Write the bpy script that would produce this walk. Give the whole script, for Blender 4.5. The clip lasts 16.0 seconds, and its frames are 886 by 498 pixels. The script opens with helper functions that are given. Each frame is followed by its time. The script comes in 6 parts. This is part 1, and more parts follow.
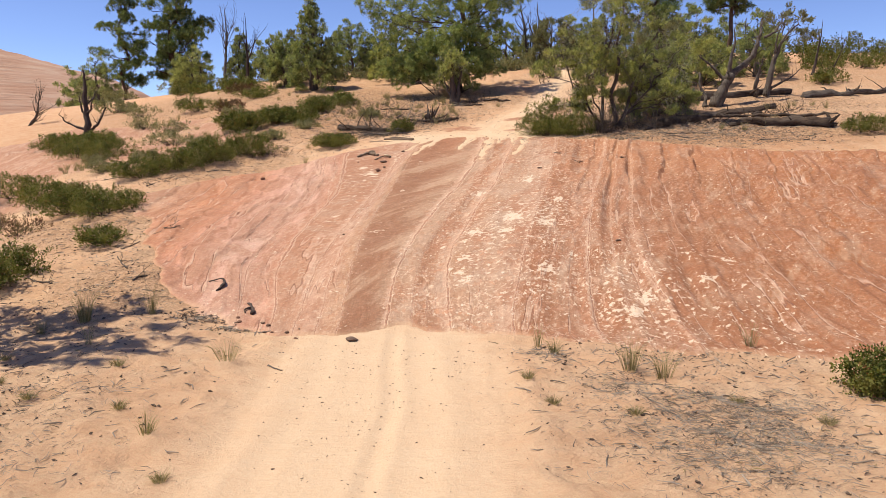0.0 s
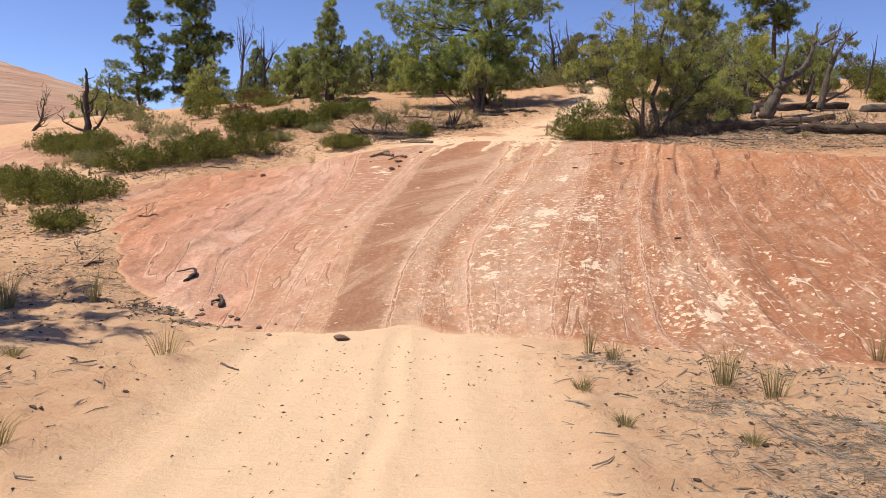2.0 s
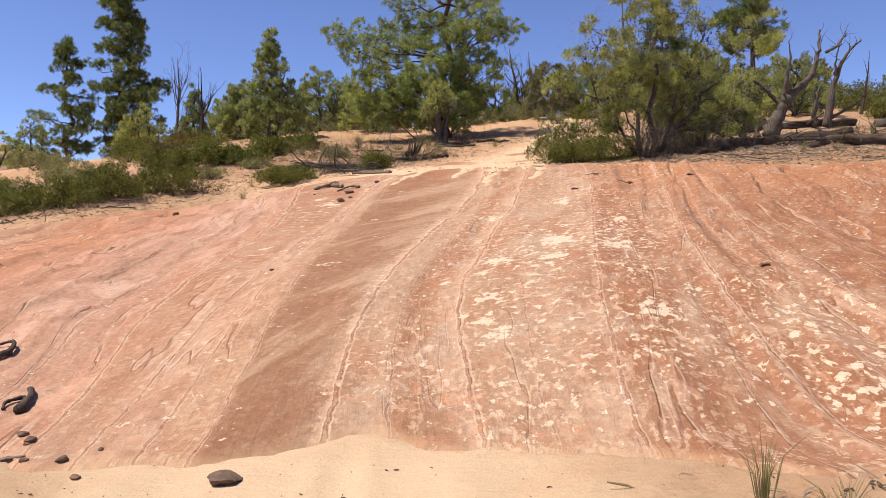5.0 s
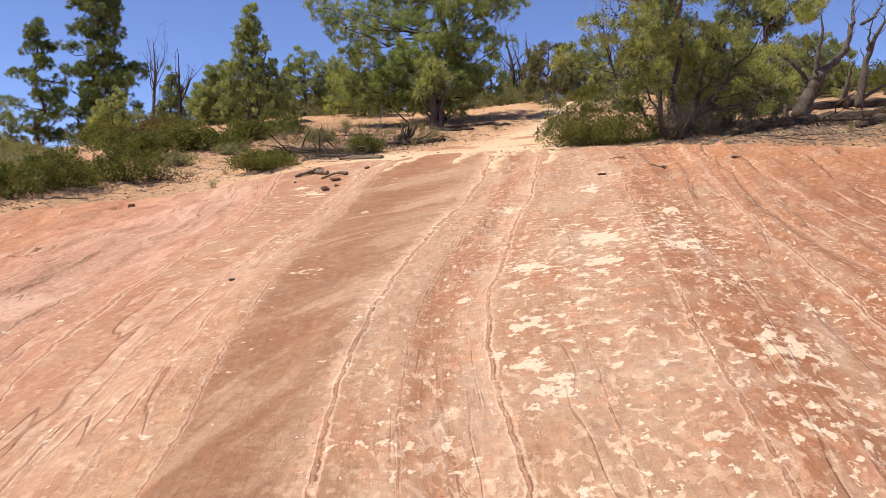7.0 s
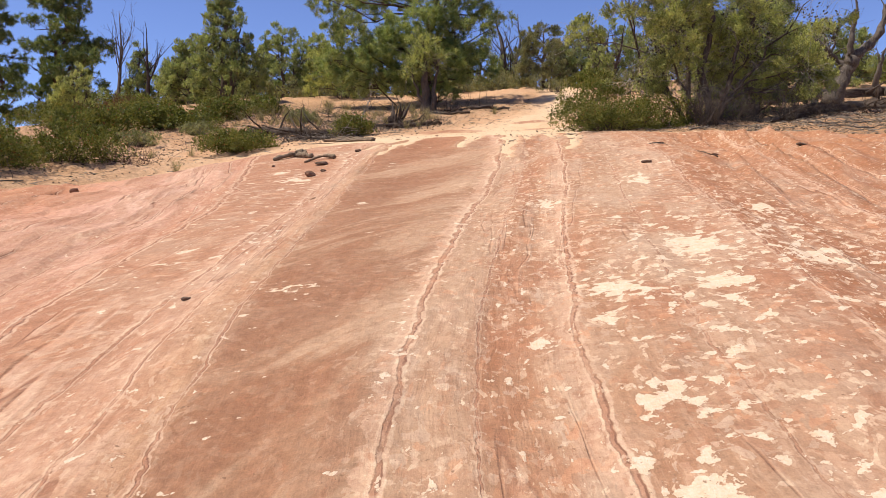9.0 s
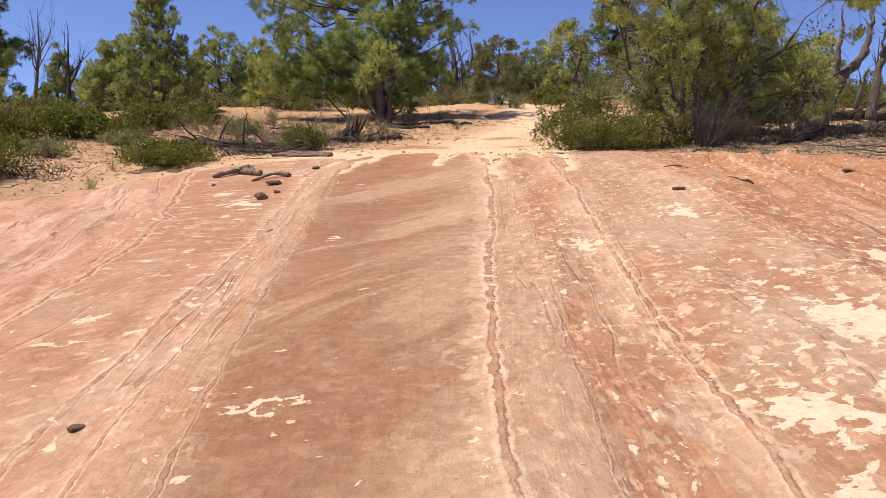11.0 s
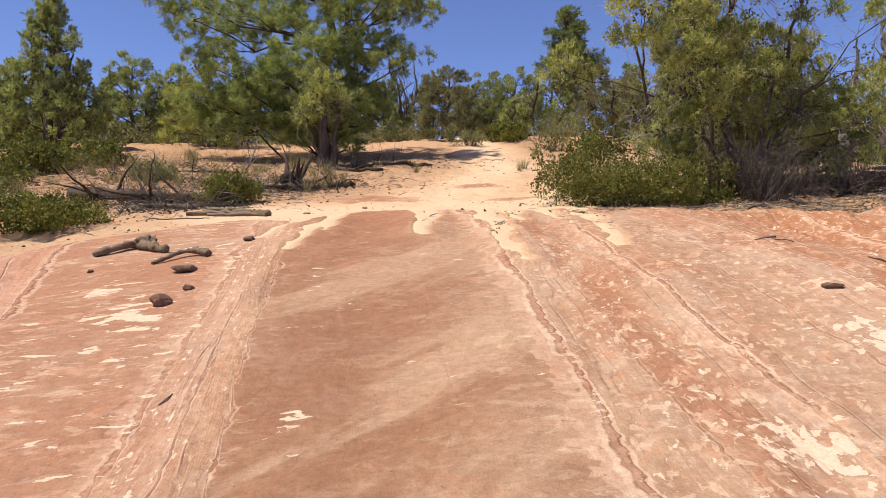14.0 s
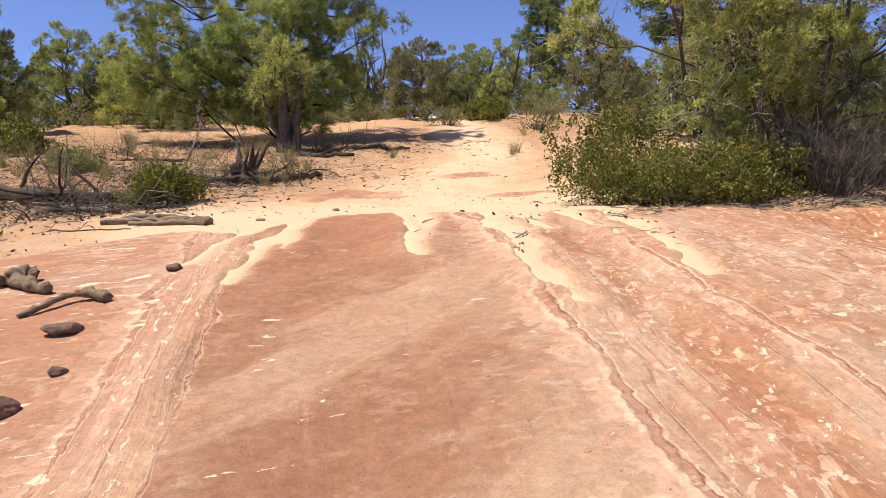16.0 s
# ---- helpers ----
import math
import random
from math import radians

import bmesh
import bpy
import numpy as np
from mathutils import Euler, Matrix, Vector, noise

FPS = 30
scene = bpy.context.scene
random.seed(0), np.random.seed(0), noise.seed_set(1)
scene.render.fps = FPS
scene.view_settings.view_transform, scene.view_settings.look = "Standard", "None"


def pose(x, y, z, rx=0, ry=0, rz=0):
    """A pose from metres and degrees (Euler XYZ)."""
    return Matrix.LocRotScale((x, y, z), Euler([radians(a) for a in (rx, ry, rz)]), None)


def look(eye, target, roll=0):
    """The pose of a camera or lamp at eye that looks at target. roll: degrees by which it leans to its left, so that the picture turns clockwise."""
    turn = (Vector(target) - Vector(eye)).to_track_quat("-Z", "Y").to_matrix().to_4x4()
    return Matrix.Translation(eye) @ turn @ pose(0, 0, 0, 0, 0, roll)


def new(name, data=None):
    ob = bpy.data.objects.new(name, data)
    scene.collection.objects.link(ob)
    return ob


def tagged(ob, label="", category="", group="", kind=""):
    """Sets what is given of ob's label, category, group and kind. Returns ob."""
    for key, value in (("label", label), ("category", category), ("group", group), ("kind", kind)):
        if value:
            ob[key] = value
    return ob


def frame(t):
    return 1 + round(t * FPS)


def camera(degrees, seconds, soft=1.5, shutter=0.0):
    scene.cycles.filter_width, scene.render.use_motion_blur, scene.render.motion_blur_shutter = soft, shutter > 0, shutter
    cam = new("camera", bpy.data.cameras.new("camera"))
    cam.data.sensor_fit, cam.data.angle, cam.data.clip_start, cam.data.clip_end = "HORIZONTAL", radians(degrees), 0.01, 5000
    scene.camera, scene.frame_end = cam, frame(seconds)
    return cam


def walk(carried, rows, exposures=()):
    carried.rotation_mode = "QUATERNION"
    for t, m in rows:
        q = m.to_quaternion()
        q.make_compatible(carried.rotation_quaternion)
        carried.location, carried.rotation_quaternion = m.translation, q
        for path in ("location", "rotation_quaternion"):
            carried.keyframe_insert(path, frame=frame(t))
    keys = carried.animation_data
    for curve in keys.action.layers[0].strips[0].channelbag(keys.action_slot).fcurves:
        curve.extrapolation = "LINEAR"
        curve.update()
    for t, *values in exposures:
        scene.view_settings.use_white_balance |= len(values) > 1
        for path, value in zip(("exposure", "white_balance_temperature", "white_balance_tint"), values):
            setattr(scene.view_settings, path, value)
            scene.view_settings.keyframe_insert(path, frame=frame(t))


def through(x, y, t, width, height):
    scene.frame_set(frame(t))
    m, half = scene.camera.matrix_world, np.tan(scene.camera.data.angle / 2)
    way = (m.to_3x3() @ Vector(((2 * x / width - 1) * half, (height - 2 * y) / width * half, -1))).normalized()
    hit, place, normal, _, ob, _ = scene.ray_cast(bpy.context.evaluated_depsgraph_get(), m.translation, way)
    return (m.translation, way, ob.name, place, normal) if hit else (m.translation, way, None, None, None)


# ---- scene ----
cam = camera(61.0, 16.0, soft=0.7)
METRES, EYE, TILT, LEAN, TURN = 21.0, 1.55, -7.0, 0.0, 0.0
ROWS = [
    (0.0, 0.0, 0.0, 0.0, 0.0, 0.0, 0.0),
    (0.5, -0.0011, 0.027, -0.0065, 0.27, 0.65, 0.06),
    (1.0, -0.0011, 0.0556, -0.013, 0.52, -0.28, 0.18),
    (1.5, 0.0013, 0.0912, -0.0247, 0.31, 0.01, -0.56),
    (2.0, -0.0013, 0.1353, -0.0367, 1.33, 2.8, -1.67),
    (2.5, -0.0073, 0.1848, -0.0464, 0.11, 4.45, -2.36),
    (3.0, -0.0117, 0.2271, -0.0465, -0.43, 7.11, -0.67),
    (3.5, -0.0123, 0.2604, -0.0438, -0.52, 8.15, 1.1),
    (4.0, -0.0115, 0.2916, -0.0402, -0.87, 7.79, 0.98),
    (6.5, -0.0205, 0.4392, -0.0154, -2.29, 6.29, 1.01),
    (7.0, -0.0224, 0.4668, -0.0105, -2.41, 6.14, 1.09),
    (7.5, -0.0254, 0.4943, -0.0059, -2.64, 5.8, 1.1),
    (8.0, -0.0289, 0.5216, -0.0008, -2.97, 5.34, 0.92),
    (10.5, -0.061, 0.6587, 0.0259, -7.95, 5.95, 0.37),
    (11.0, -0.0639, 0.6833, 0.0343, -9.33, 6.56, 0.56),
    (11.5, -0.0698, 0.7109, 0.0426, -10.62, 6.84, 0.78),
    (12.0, -0.0696, 0.7394, 0.0522, -11.72, 7.08, 1.08),
    (12.5, -0.0721, 0.7674, 0.0633, -12.54, 7.41, 1.39),
    (13.0, -0.0708, 0.796, 0.0719, -13.17, 7.89, 1.7),
    (13.5, -0.0703, 0.824, 0.0833, -13.74, 8.43, 1.88),
    (14.0, -0.0681, 0.8508, 0.092, -14.48, 8.96, 1.98),
    (14.5, -0.0651, 0.8774, 0.1028, -15.15, 9.14, 2.19),
    (15.0, -0.0623, 0.9054, 0.1111, -16.08, 8.77, 2.4),
    (15.5, -0.0579, 0.9338, 0.1213, -16.53, 8.06, 2.82),
    (16.0, -0.0537, 0.9629, 0.1298, -16.88, 7.17, 3.19),
]
EXPOSURE = 0.64
walk(cam, [(t, pose(0, 0, EYE, TILT, LEAN, TURN) @ pose(METRES * x, METRES * y, METRES * z, 90 + pitch, roll, yaw)) for t, x, y, z, yaw, pitch, roll in ROWS],
     [(0.0, EXPOSURE - 0.1), (3.5, EXPOSURE - 0.06), (7.0, EXPOSURE), (14.0, EXPOSURE), (16.0, EXPOSURE + 0.16)])

# ---- daylight: high sun ahead and to the left, clear blue sky ----
SUN_EL, SUN_AZ = 64.0, -97.0  # degrees; azimuth from +y, clockwise seen from above
world = bpy.data.worlds.new("world")
scene.world = world
world.use_nodes = True
wn = world.node_tree.nodes
sky = wn.new("ShaderNodeTexSky")
sky.sky_type = "NISHITA"
sky.sun_disc = False
sky.sun_elevation, sky.sun_rotation = radians(SUN_EL), radians(SUN_AZ)
sky.altitude, sky.air_density, sky.dust_density, sky.ozone_density = 1800, 0.75, 0.05, 3.0
wn["Background"].inputs["Strength"].default_value = 0.12
deep = wn.new("ShaderNodeHueSaturation")
deep.inputs["Saturation"].default_value, deep.inputs["Hue"].default_value = 1.05, 0.515
world.node_tree.links.new(sky.outputs["Color"], deep.inputs["Color"])
world.node_tree.links.new(deep.outputs["Color"], wn["Background"].inputs["Color"])
sun = new("sun", bpy.data.lights.new("sun", "SUN"))
sun.data.energy, sun.data.angle, sun.data.color = 4.25, radians(0.53), (1.0, 0.925, 0.80)
to_sun = Vector((math.sin(radians(SUN_AZ)) * math.cos(radians(SUN_EL)), math.cos(radians(SUN_AZ)) * math.cos(radians(SUN_EL)), math.sin(radians(SUN_EL))))
sun.matrix_world = look(to_sun * 60 + Vector((0, 20, 0)), (0, 20, 0))


# ---- node materials ----
class Nodes:
    """A material with short calls for the nodes used here."""

    def __init__(self, name, rough=0.9, spec=0.25):
        self.m = bpy.data.materials.new(name)
        self.m.use_nodes = True
        self.t = self.m.node_tree
        self.b = self.t.nodes["Principled BSDF"]
        self.b.inputs["Roughness"].default_value = rough
        self.b.inputs["Specular IOR Level"].default_value = spec
        self.pos = self.node("ShaderNodeTexCoord").outputs["Object"]

    def node(self, kind):
        return self.t.nodes.new(kind)

    def put(self, socket, value):
        if isinstance(value, bpy.types.NodeSocket):
            self.t.links.new(value, socket)
        elif isinstance(value, tuple) and len(value) == 3 and socket.type == "RGBA":
            socket.default_value = (*value, 1)
        else:
            socket.default_value = value

    def math(self, op, a, b=0.0, c=0.0):
        n = self.node("ShaderNodeMath")
        n.operation = op
        for s, v in zip(n.inputs, (a, b, c)):
            self.put(s, v)
        return n.outputs[0]

    def scaled(self, vec, scale):
        n = self.node("ShaderNodeMapping")
        self.put(n.inputs["Vector"], vec)
        n.inputs["Scale"].default_value = scale
        return n.outputs[0]

    def noise(self, vec, scale, detail=4.0, rough=0.55, warp=0.0):
        n = self.node("ShaderNodeTexNoise")
        self.put(n.inputs["Vector"], vec)
        n.inputs["Scale"].default_value, n.inputs["Detail"].default_value = scale, detail
        n.inputs["Roughness"].default_value, n.inputs["Distortion"].default_value = rough, warp
        return n.outputs["Fac"]

    def ramp(self, fac, stops, soft="LINEAR"):
        n = self.node("ShaderNodeValToRGB")
        n.color_ramp.interpolation = soft
        e = n.color_ramp.elements
        while len(e) < len(stops):
            e.new(0.5)
        for el, (p, c) in zip(e, stops):
            el.position = p
            el.color = (*c, 1) if isinstance(c, tuple) else (c, c, c, 1)
        self.put(n.inputs[0], fac)
        return n.outputs["Color"]

    def mix(self, fac, a, b, how="MIX"):
        n = self.node("ShaderNodeMix")
        n.data_type, n.blend_type = "RGBA", how
        self.put(n.inputs[0], fac)
        self.put(n.inputs[6], a)
        self.put(n.inputs[7], b)
        return n.outputs[2]

    def attr(self, name):
        n = self.node("ShaderNodeAttribute")
        n.attribute_name = name
        return n.outputs["Fac"]

    def combine(self, x, y, z=0.0):
        n = self.node("ShaderNodeCombineXYZ")
        for s, v in zip(n.inputs, (x, y, z)):
            self.put(s, v)
        return n.outputs[0]

    def bump(self, height, strength, distance, after=None):
        n = self.node("ShaderNodeBump")
        n.inputs["Distance"].default_value = distance
        self.put(n.inputs["Strength"], strength)
        self.put(n.inputs["Height"], height)
        if after is not None:
            self.put(n.inputs["Normal"], after)
        return n.outputs[0]

    def done(self, colour, normal=None, rough=None):
        self.put(self.b.inputs["Base Color"], colour)
        if normal is not None:
            self.put(self.b.inputs["Normal"], normal)
        if rough is not None:
            self.put(self.b.inputs["Roughness"], rough)
        return self.m


def sand_material():
    n = Nodes("pale_orange_sand", 0.95, 0.1)
    big = n.noise(n.pos, 0.35, 3)
    mid = n.noise(n.pos, 2.2, 5, 0.6)
    fine = n.noise(n.pos, 70.0, 5, 0.85)
    ripple = n.noise(n.scaled(n.pos, (0.7, 5.0, 1.0)), 2.6, 3, 0.5, 0.6)
    col = n.mix(n.ramp(big, [(0.35, 0.0), (0.7, 1.0)]), (0.80, 0.50, 0.295), (0.83, 0.56, 0.345))
    col = n.mix(n.ramp(mid, [(0.42, 0.0), (0.66, 0.7)]), col, (0.75, 0.43, 0.235))
    col = n.mix(n.ramp(n.noise(n.pos, 7.0, 5, 0.7), [(0.52, 0.0), (0.66, 0.4)]), col, (0.60, 0.37, 0.215))
    loose = n.attr("loose")
    col = n.mix(n.math("MULTIPLY", loose, 0.7), col, (0.80, 0.59, 0.385))
    red = n.attr("red")
    col = n.mix(n.math("MULTIPLY", red, n.ramp(mid, [(0.3, 0.25), (0.65, 0.9)])), col, (0.60, 0.29, 0.135))
    litter = n.attr("litter")
    col = n.mix(n.math("MULTIPLY", litter, 0.40), col, (0.56, 0.33, 0.18))
    duff = n.ramp(n.noise(n.scaled(n.pos, (1.0, 1.0, 1.0)), 9.0, 6, 0.75, 1.2), [(0.44, 0.0), (0.56, 1.0)])
    col = n.mix(n.math("MULTIPLY", litter, duff), col, (0.29, 0.175, 0.10))
    crumbs = n.ramp(n.noise(n.pos, 28.0, 3, 0.6, 0.5), [(0.69, 0.0), (0.73, 1.0)])
    col = n.mix(n.math("MULTIPLY", crumbs, n.math("ADD", n.math("MULTIPLY", litter, 0.5), n.math("MULTIPLY_ADD", loose, -0.3, 0.36))), col, (0.16, 0.10, 0.06))
    col = n.mix(0.45, col, n.ramp(fine, [(0.3, 0.25), (0.7, 0.75)]), "OVERLAY")
    col = n.mix(1.0, col, (0.72, 0.72, 0.72), "MULTIPLY")
    nor = n.bump(ripple, 0.6, 0.022)
    nor = n.bump(n.noise(n.pos, 5.0, 8, 0.75), n.math("MULTIPLY_ADD", loose, -0.5, 1.0), 0.08, nor)
    nor = n.bump(fine, 0.5, 0.005, nor)
    return n.done(col, nor)


# streak lines of the slope: where they start along the foot, their half width, and how pale their flank is
SEAMS = [(-4.3, 0.008, 0.15), (-3.65, 0.009, 0.2), (-3.0, 0.011, 0.4), (-2.52, 0.009, 0.45), (-2.15, 0.009, 0.45), (-1.8, 0.007, 0.35), (-0.97, 0.014, 0.6), (-0.55, 0.007, 0.15), (0.1, 0.0135, 0.6), (0.62, 0.006, 0.1), (1.25, 0.011, 0.35), (2.64, 0.012, 0.5), (3.25, 0.007, 0.25), (3.9, 0.012, 0.45)]


def rock_material():
    n = Nodes("banded_sandstone", 0.85, 0.2)
    u, v = n.attr("u"), n.attr("v")
    wob = n.noise(n.combine(u, n.math("MULTIPLY", v, 0.9)), 1.3, 4, 0.6)
    s = n.math("MULTIPLY_ADD", n.math("SUBTRACT", wob, 0.5), 0.16, u)
    f = n.math("MULTIPLY_ADD", s, 1 / 16.0, 0.5)  # -8..8 m across the foot
    red = (0.60, 0.265, 0.14)
    bands = [(-8, (0.58, 0.34, 0.22)), (-6.5, red), (-5.4, (0.67, 0.33, 0.21)), (-4.6, (0.70, 0.41, 0.30)), (-3.9, (0.72, 0.46, 0.35)), (-3.3, (0.70, 0.40, 0.285)), (-3.05, (0.62, 0.31, 0.20)), (-2.98, (0.46, 0.235, 0.145)),
             (-2.7, (0.50, 0.27, 0.165)), (-2.3, (0.62, 0.375, 0.255)), (-1.86, (0.60, 0.36, 0.215)), (-1.78, (0.36, 0.185, 0.105)), (-1.55, (0.345, 0.175, 0.098)), (-1.32, (0.375, 0.20, 0.115)), (-1.14, (0.435, 0.265, 0.165)), (-0.9, (0.50, 0.315, 0.20)),
             (-0.62, (0.53, 0.335, 0.215)), (-0.48, (0.38, 0.175, 0.092)), (-0.2, (0.46, 0.25, 0.145)), (0.0, (0.58, 0.37, 0.25)), (0.16, (0.46, 0.255, 0.15)), (0.6, (0.47, 0.295, 0.19)), (1.15, (0.58, 0.375, 0.255)), (1.32, (0.39, 0.18, 0.096)),
             (1.95, (0.39, 0.19, 0.103)), (2.4, (0.52, 0.31, 0.20)), (2.58, (0.61, 0.385, 0.265)), (2.75, (0.37, 0.175, 0.093)), (3.4, (0.46, 0.265, 0.165)), (3.8, (0.57, 0.35, 0.235)), (4.1, (0.31, 0.135, 0.065)), (7.9, (0.38, 0.145, 0.055))]
    col = n.ramp(f, [((p + 8) / 16, c) for p, c in bands])
    # streaks along the lanes at two widths, oblique washes across them
    streak = n.noise(n.combine(n.math("MULTIPLY", s, 7.0), n.math("MULTIPLY", v, 0.35)), 1.0, 6, 0.65)
    thin = n.noise(n.combine(n.math("MULTIPLY", s, 26.0), n.math("MULTIPLY", v, 1.1), 4.0), 1.0, 4, 0.6)
    plain = n.ramp(f, [(0.375, 1.0), (0.388, 0.2), (0.428, 0.2), (0.445, 1.0), (0.57, 1.0), (0.59, 0.55), (0.63, 0.6), (0.66, 0.9), (0.69, 0.5)])
    calm = n.math("MULTIPLY", plain, n.ramp(n.noise(n.pos, 0.55, 4, 0.6), [(0.40, 0.25), (0.60, 1.0)]))
    col = n.mix(n.math("MULTIPLY", calm, n.ramp(streak, [(0.46, 0.0), (0.66, 0.42)])), col, (0.69, 0.46, 0.305))
    col = n.mix(n.math("MULTIPLY", calm, n.ramp(streak, [(0.28, 0.5), (0.46, 0.0)])), col, (0.33, 0.155, 0.085))
    col = n.mix(n.math("MULTIPLY", plain, n.ramp(thin, [(0.56, 0.0), (0.62, 0.28)])), col, (0.70, 0.475, 0.33))
    col = n.mix(n.ramp(thin, [(0.35, 0.32), (0.42, 0.0)]), col, (0.36, 0.17, 0.10))
    obl = n.noise(n.combine(n.math("MULTIPLY_ADD", v, -0.5, n.math("MULTIPLY", u, 1.3)), n.math("MULTIPLY", v, 0.22), 3.0), 1.7, 5, 0.6, 0.4)
    smear = n.ramp(f, [(0.30, 0.35), (0.385, 0.45), (0.392, 1.0), (0.43, 1.0), (0.46, 0.35), (0.62, 0.45), (0.75, 0.8)])
    col = n.mix(n.math("MULTIPLY", smear, n.ramp(obl, [(0.51, 0.0), (0.56, 0.55)])), col, (0.32, 0.15, 0.082))
    col = n.mix(n.math("MULTIPLY", smear, n.ramp(obl, [(0.41, 0.8), (0.475, 0.0)])), col, (0.52, 0.335, 0.215))
    # rusty stains on the outer lanes
    rusty = n.math("MULTIPLY", n.ramp(f, [(0.30, 0.55), (0.34, 0.0), (0.55, 0.0), (0.575, 0.8), (0.64, 0.8), (0.66, 1.0)]), n.ramp(n.noise(n.combine(n.math("MULTIPLY", s, 1.6), n.math("MULTIPLY", v, 0.45), 31.0), 1.0, 6, 0.68, 0.6), [(0.43, 0.0), (0.50, 0.8)]))
    col = n.mix(rusty, col, (0.355, 0.152, 0.075))
    # worn edges of the layers: thin dark lines with a pale lip, winding down the slope
    lay = n.math("FRACT", n.math("ADD", n.math("MULTIPLY", n.noise(n.combine(n.math("MULTIPLY", u, 0.9), n.math("MULTIPLY", v, 0.10), 9.0), 1.0, 4, 0.55), 5.0), n.math("MULTIPLY", u, 1.1)))
    flank = n.ramp(f, [(0.30, 1.0), (0.37, 0.8), (0.385, 0.1), (0.43, 0.1), (0.45, 0.45), (0.56, 0.5), (0.60, 0.9), (0.70, 1.0)])
    where = n.math("MULTIPLY", flank, n.ramp(n.noise(n.pos, 0.7, 3), [(0.40, 0.0), (0.52, 1.0)]))
    ledge = n.math("MULTIPLY", n.ramp(lay, [(0.0, 0.0), (0.03, 0.8), (0.10, 0.0)]), where)
    col = n.mix(ledge, col, (0.73, 0.50, 0.36))
    edge = n.math("MULTIPLY", n.ramp(lay, [(0.965, 0.0), (0.985, 0.9), (1.0, 0.9)]), where)
    col = n.mix(edge, col, (0.27, 0.125, 0.08))
    # the lane below the loose stones turns brown higher up
    high = n.math("MULTIPLY", n.ramp(n.math("MULTIPLY_ADD", n.noise(n.pos, 0.9, 4, 0.6), 0.1, n.math("DIVIDE", v, 40.0)), [(0.52, 0.0), (0.60, 0.85)]), n.ramp(f, [(0.305, 0.0), (0.316, 1.0), (0.338, 1.0), (0.352, 0.0)]))
    col = n.mix(high, col, (0.43, 0.225, 0.135))
    # iron-stained ribs on the upper right, and a redder brow under the sand
    ribs = n.math("MULTIPLY", n.ramp(n.math("MULTIPLY_ADD", n.noise(n.pos, 0.7, 4, 0.6), 0.14, n.math("DIVIDE", v, 40.0)), [(0.58, 0.0), (0.66, 0.6)]), n.ramp(f, [(0.555, 0.0), (0.60, 0.8), (0.68, 1.0)]))
    col = n.mix(ribs, col, (0.45, 0.20, 0.095))
    brow = n.ramp(n.math("MULTIPLY_ADD", n.noise(n.pos, 1.1, 5, 0.65), 0.12, n.math("DIVIDE", v, 40.0)), [(0.70, 0.0), (0.76, 0.5)])
    col = n.mix(n.math("MULTIPLY", brow, n.ramp(f, [(0.36, 0.0), (0.40, 1.0)])), col, (0.46, 0.205, 0.11))
    # weathered patches: greyish tan where the skin is worn, red-brown where it is stained
    worn = n.noise(n.combine(n.math("MULTIPLY", s, 1.6), n.math("MULTIPLY", v, 0.8), 51.0), 1.0, 5, 0.6, 0.4)
    open_lane = n.ramp(f, [(0.20, 0.2), (0.31, 0.5), (0.385, 0.6), (0.395, 0.12), (0.425, 0.25), (0.44, 0.75), (0.50, 1.0), (0.60, 0.9), (0.72, 0.7), (0.76, 0.4)])
    col = n.mix(n.math("MULTIPLY", open_lane, n.ramp(worn, [(0.52, 0.0), (0.62, 0.6)])), col, (0.545, 0.385, 0.275))
    col = n.mix(n.math("MULTIPLY", open_lane, n.ramp(worn, [(0.38, 0.7), (0.47, 0.0)])), col, (0.44, 0.205, 0.115))
    # winding seams: a thin red-brown cut with pale lips and a pale broken flank on one side
    rag = n.math("SUBTRACT", n.noise(n.pos, 7.0, 5, 0.65), 0.5)
    fray = n.noise(n.pos, 9.0, 3, 0.5, 0.4)
    k = n.math("ADD", n.attr("seam"), 0.5)
    row = n.math("MULTIPLY", n.math("FLOOR", k), 3.7)
    half, side = n.attr("seam_half"), n.attr("seam_side")
    drift = n.math("MULTIPLY", n.math("SUBTRACT", n.noise(n.combine(row, n.math("MULTIPLY", v, 1.1)), 1.0, 4, 0.6), 0.5), 0.16)
    d = n.math("MULTIPLY", n.math("SUBTRACT", n.math("FRACT", k), 0.5), n.attr("seam_gap"))
    d = n.math("ADD", n.math("ADD", d, drift), n.math("MULTIPLY", rag, 0.05))
    fade = n.ramp(n.noise(n.combine(row, v, 5.0), 0.9, 4, 0.7), [(0.36, 0.35), (0.5, 1.0)])
    in_half = n.math("DIVIDE", d, half)
    apart = n.math("ABSOLUTE", in_half)
    flank_d = n.math("ADD", n.math("ABSOLUTE", n.math("ADD", in_half, 3.6)), n.math("MULTIPLY_ADD", fray, -14.0, 7.0))
    col = n.mix(n.math("MULTIPLY", n.math("MULTIPLY", n.ramp(n.math("MULTIPLY", flank_d, 0.1), [(0.20, 1.0), (0.27, 0.0)]), side), fade), col, (0.69, 0.455, 0.315))
    lip = n.ramp(n.math("MULTIPLY", n.math("ABSOLUTE", n.math("SUBTRACT", apart, 1.9)), 0.1), [(0.04, 1.0), (0.08, 0.0)])
    col = n.mix(n.math("MULTIPLY", n.math("MULTIPLY", lip, n.math("MULTIPLY_ADD", side, 0.7, 0.25)), fade), col, (0.79, 0.575, 0.41))
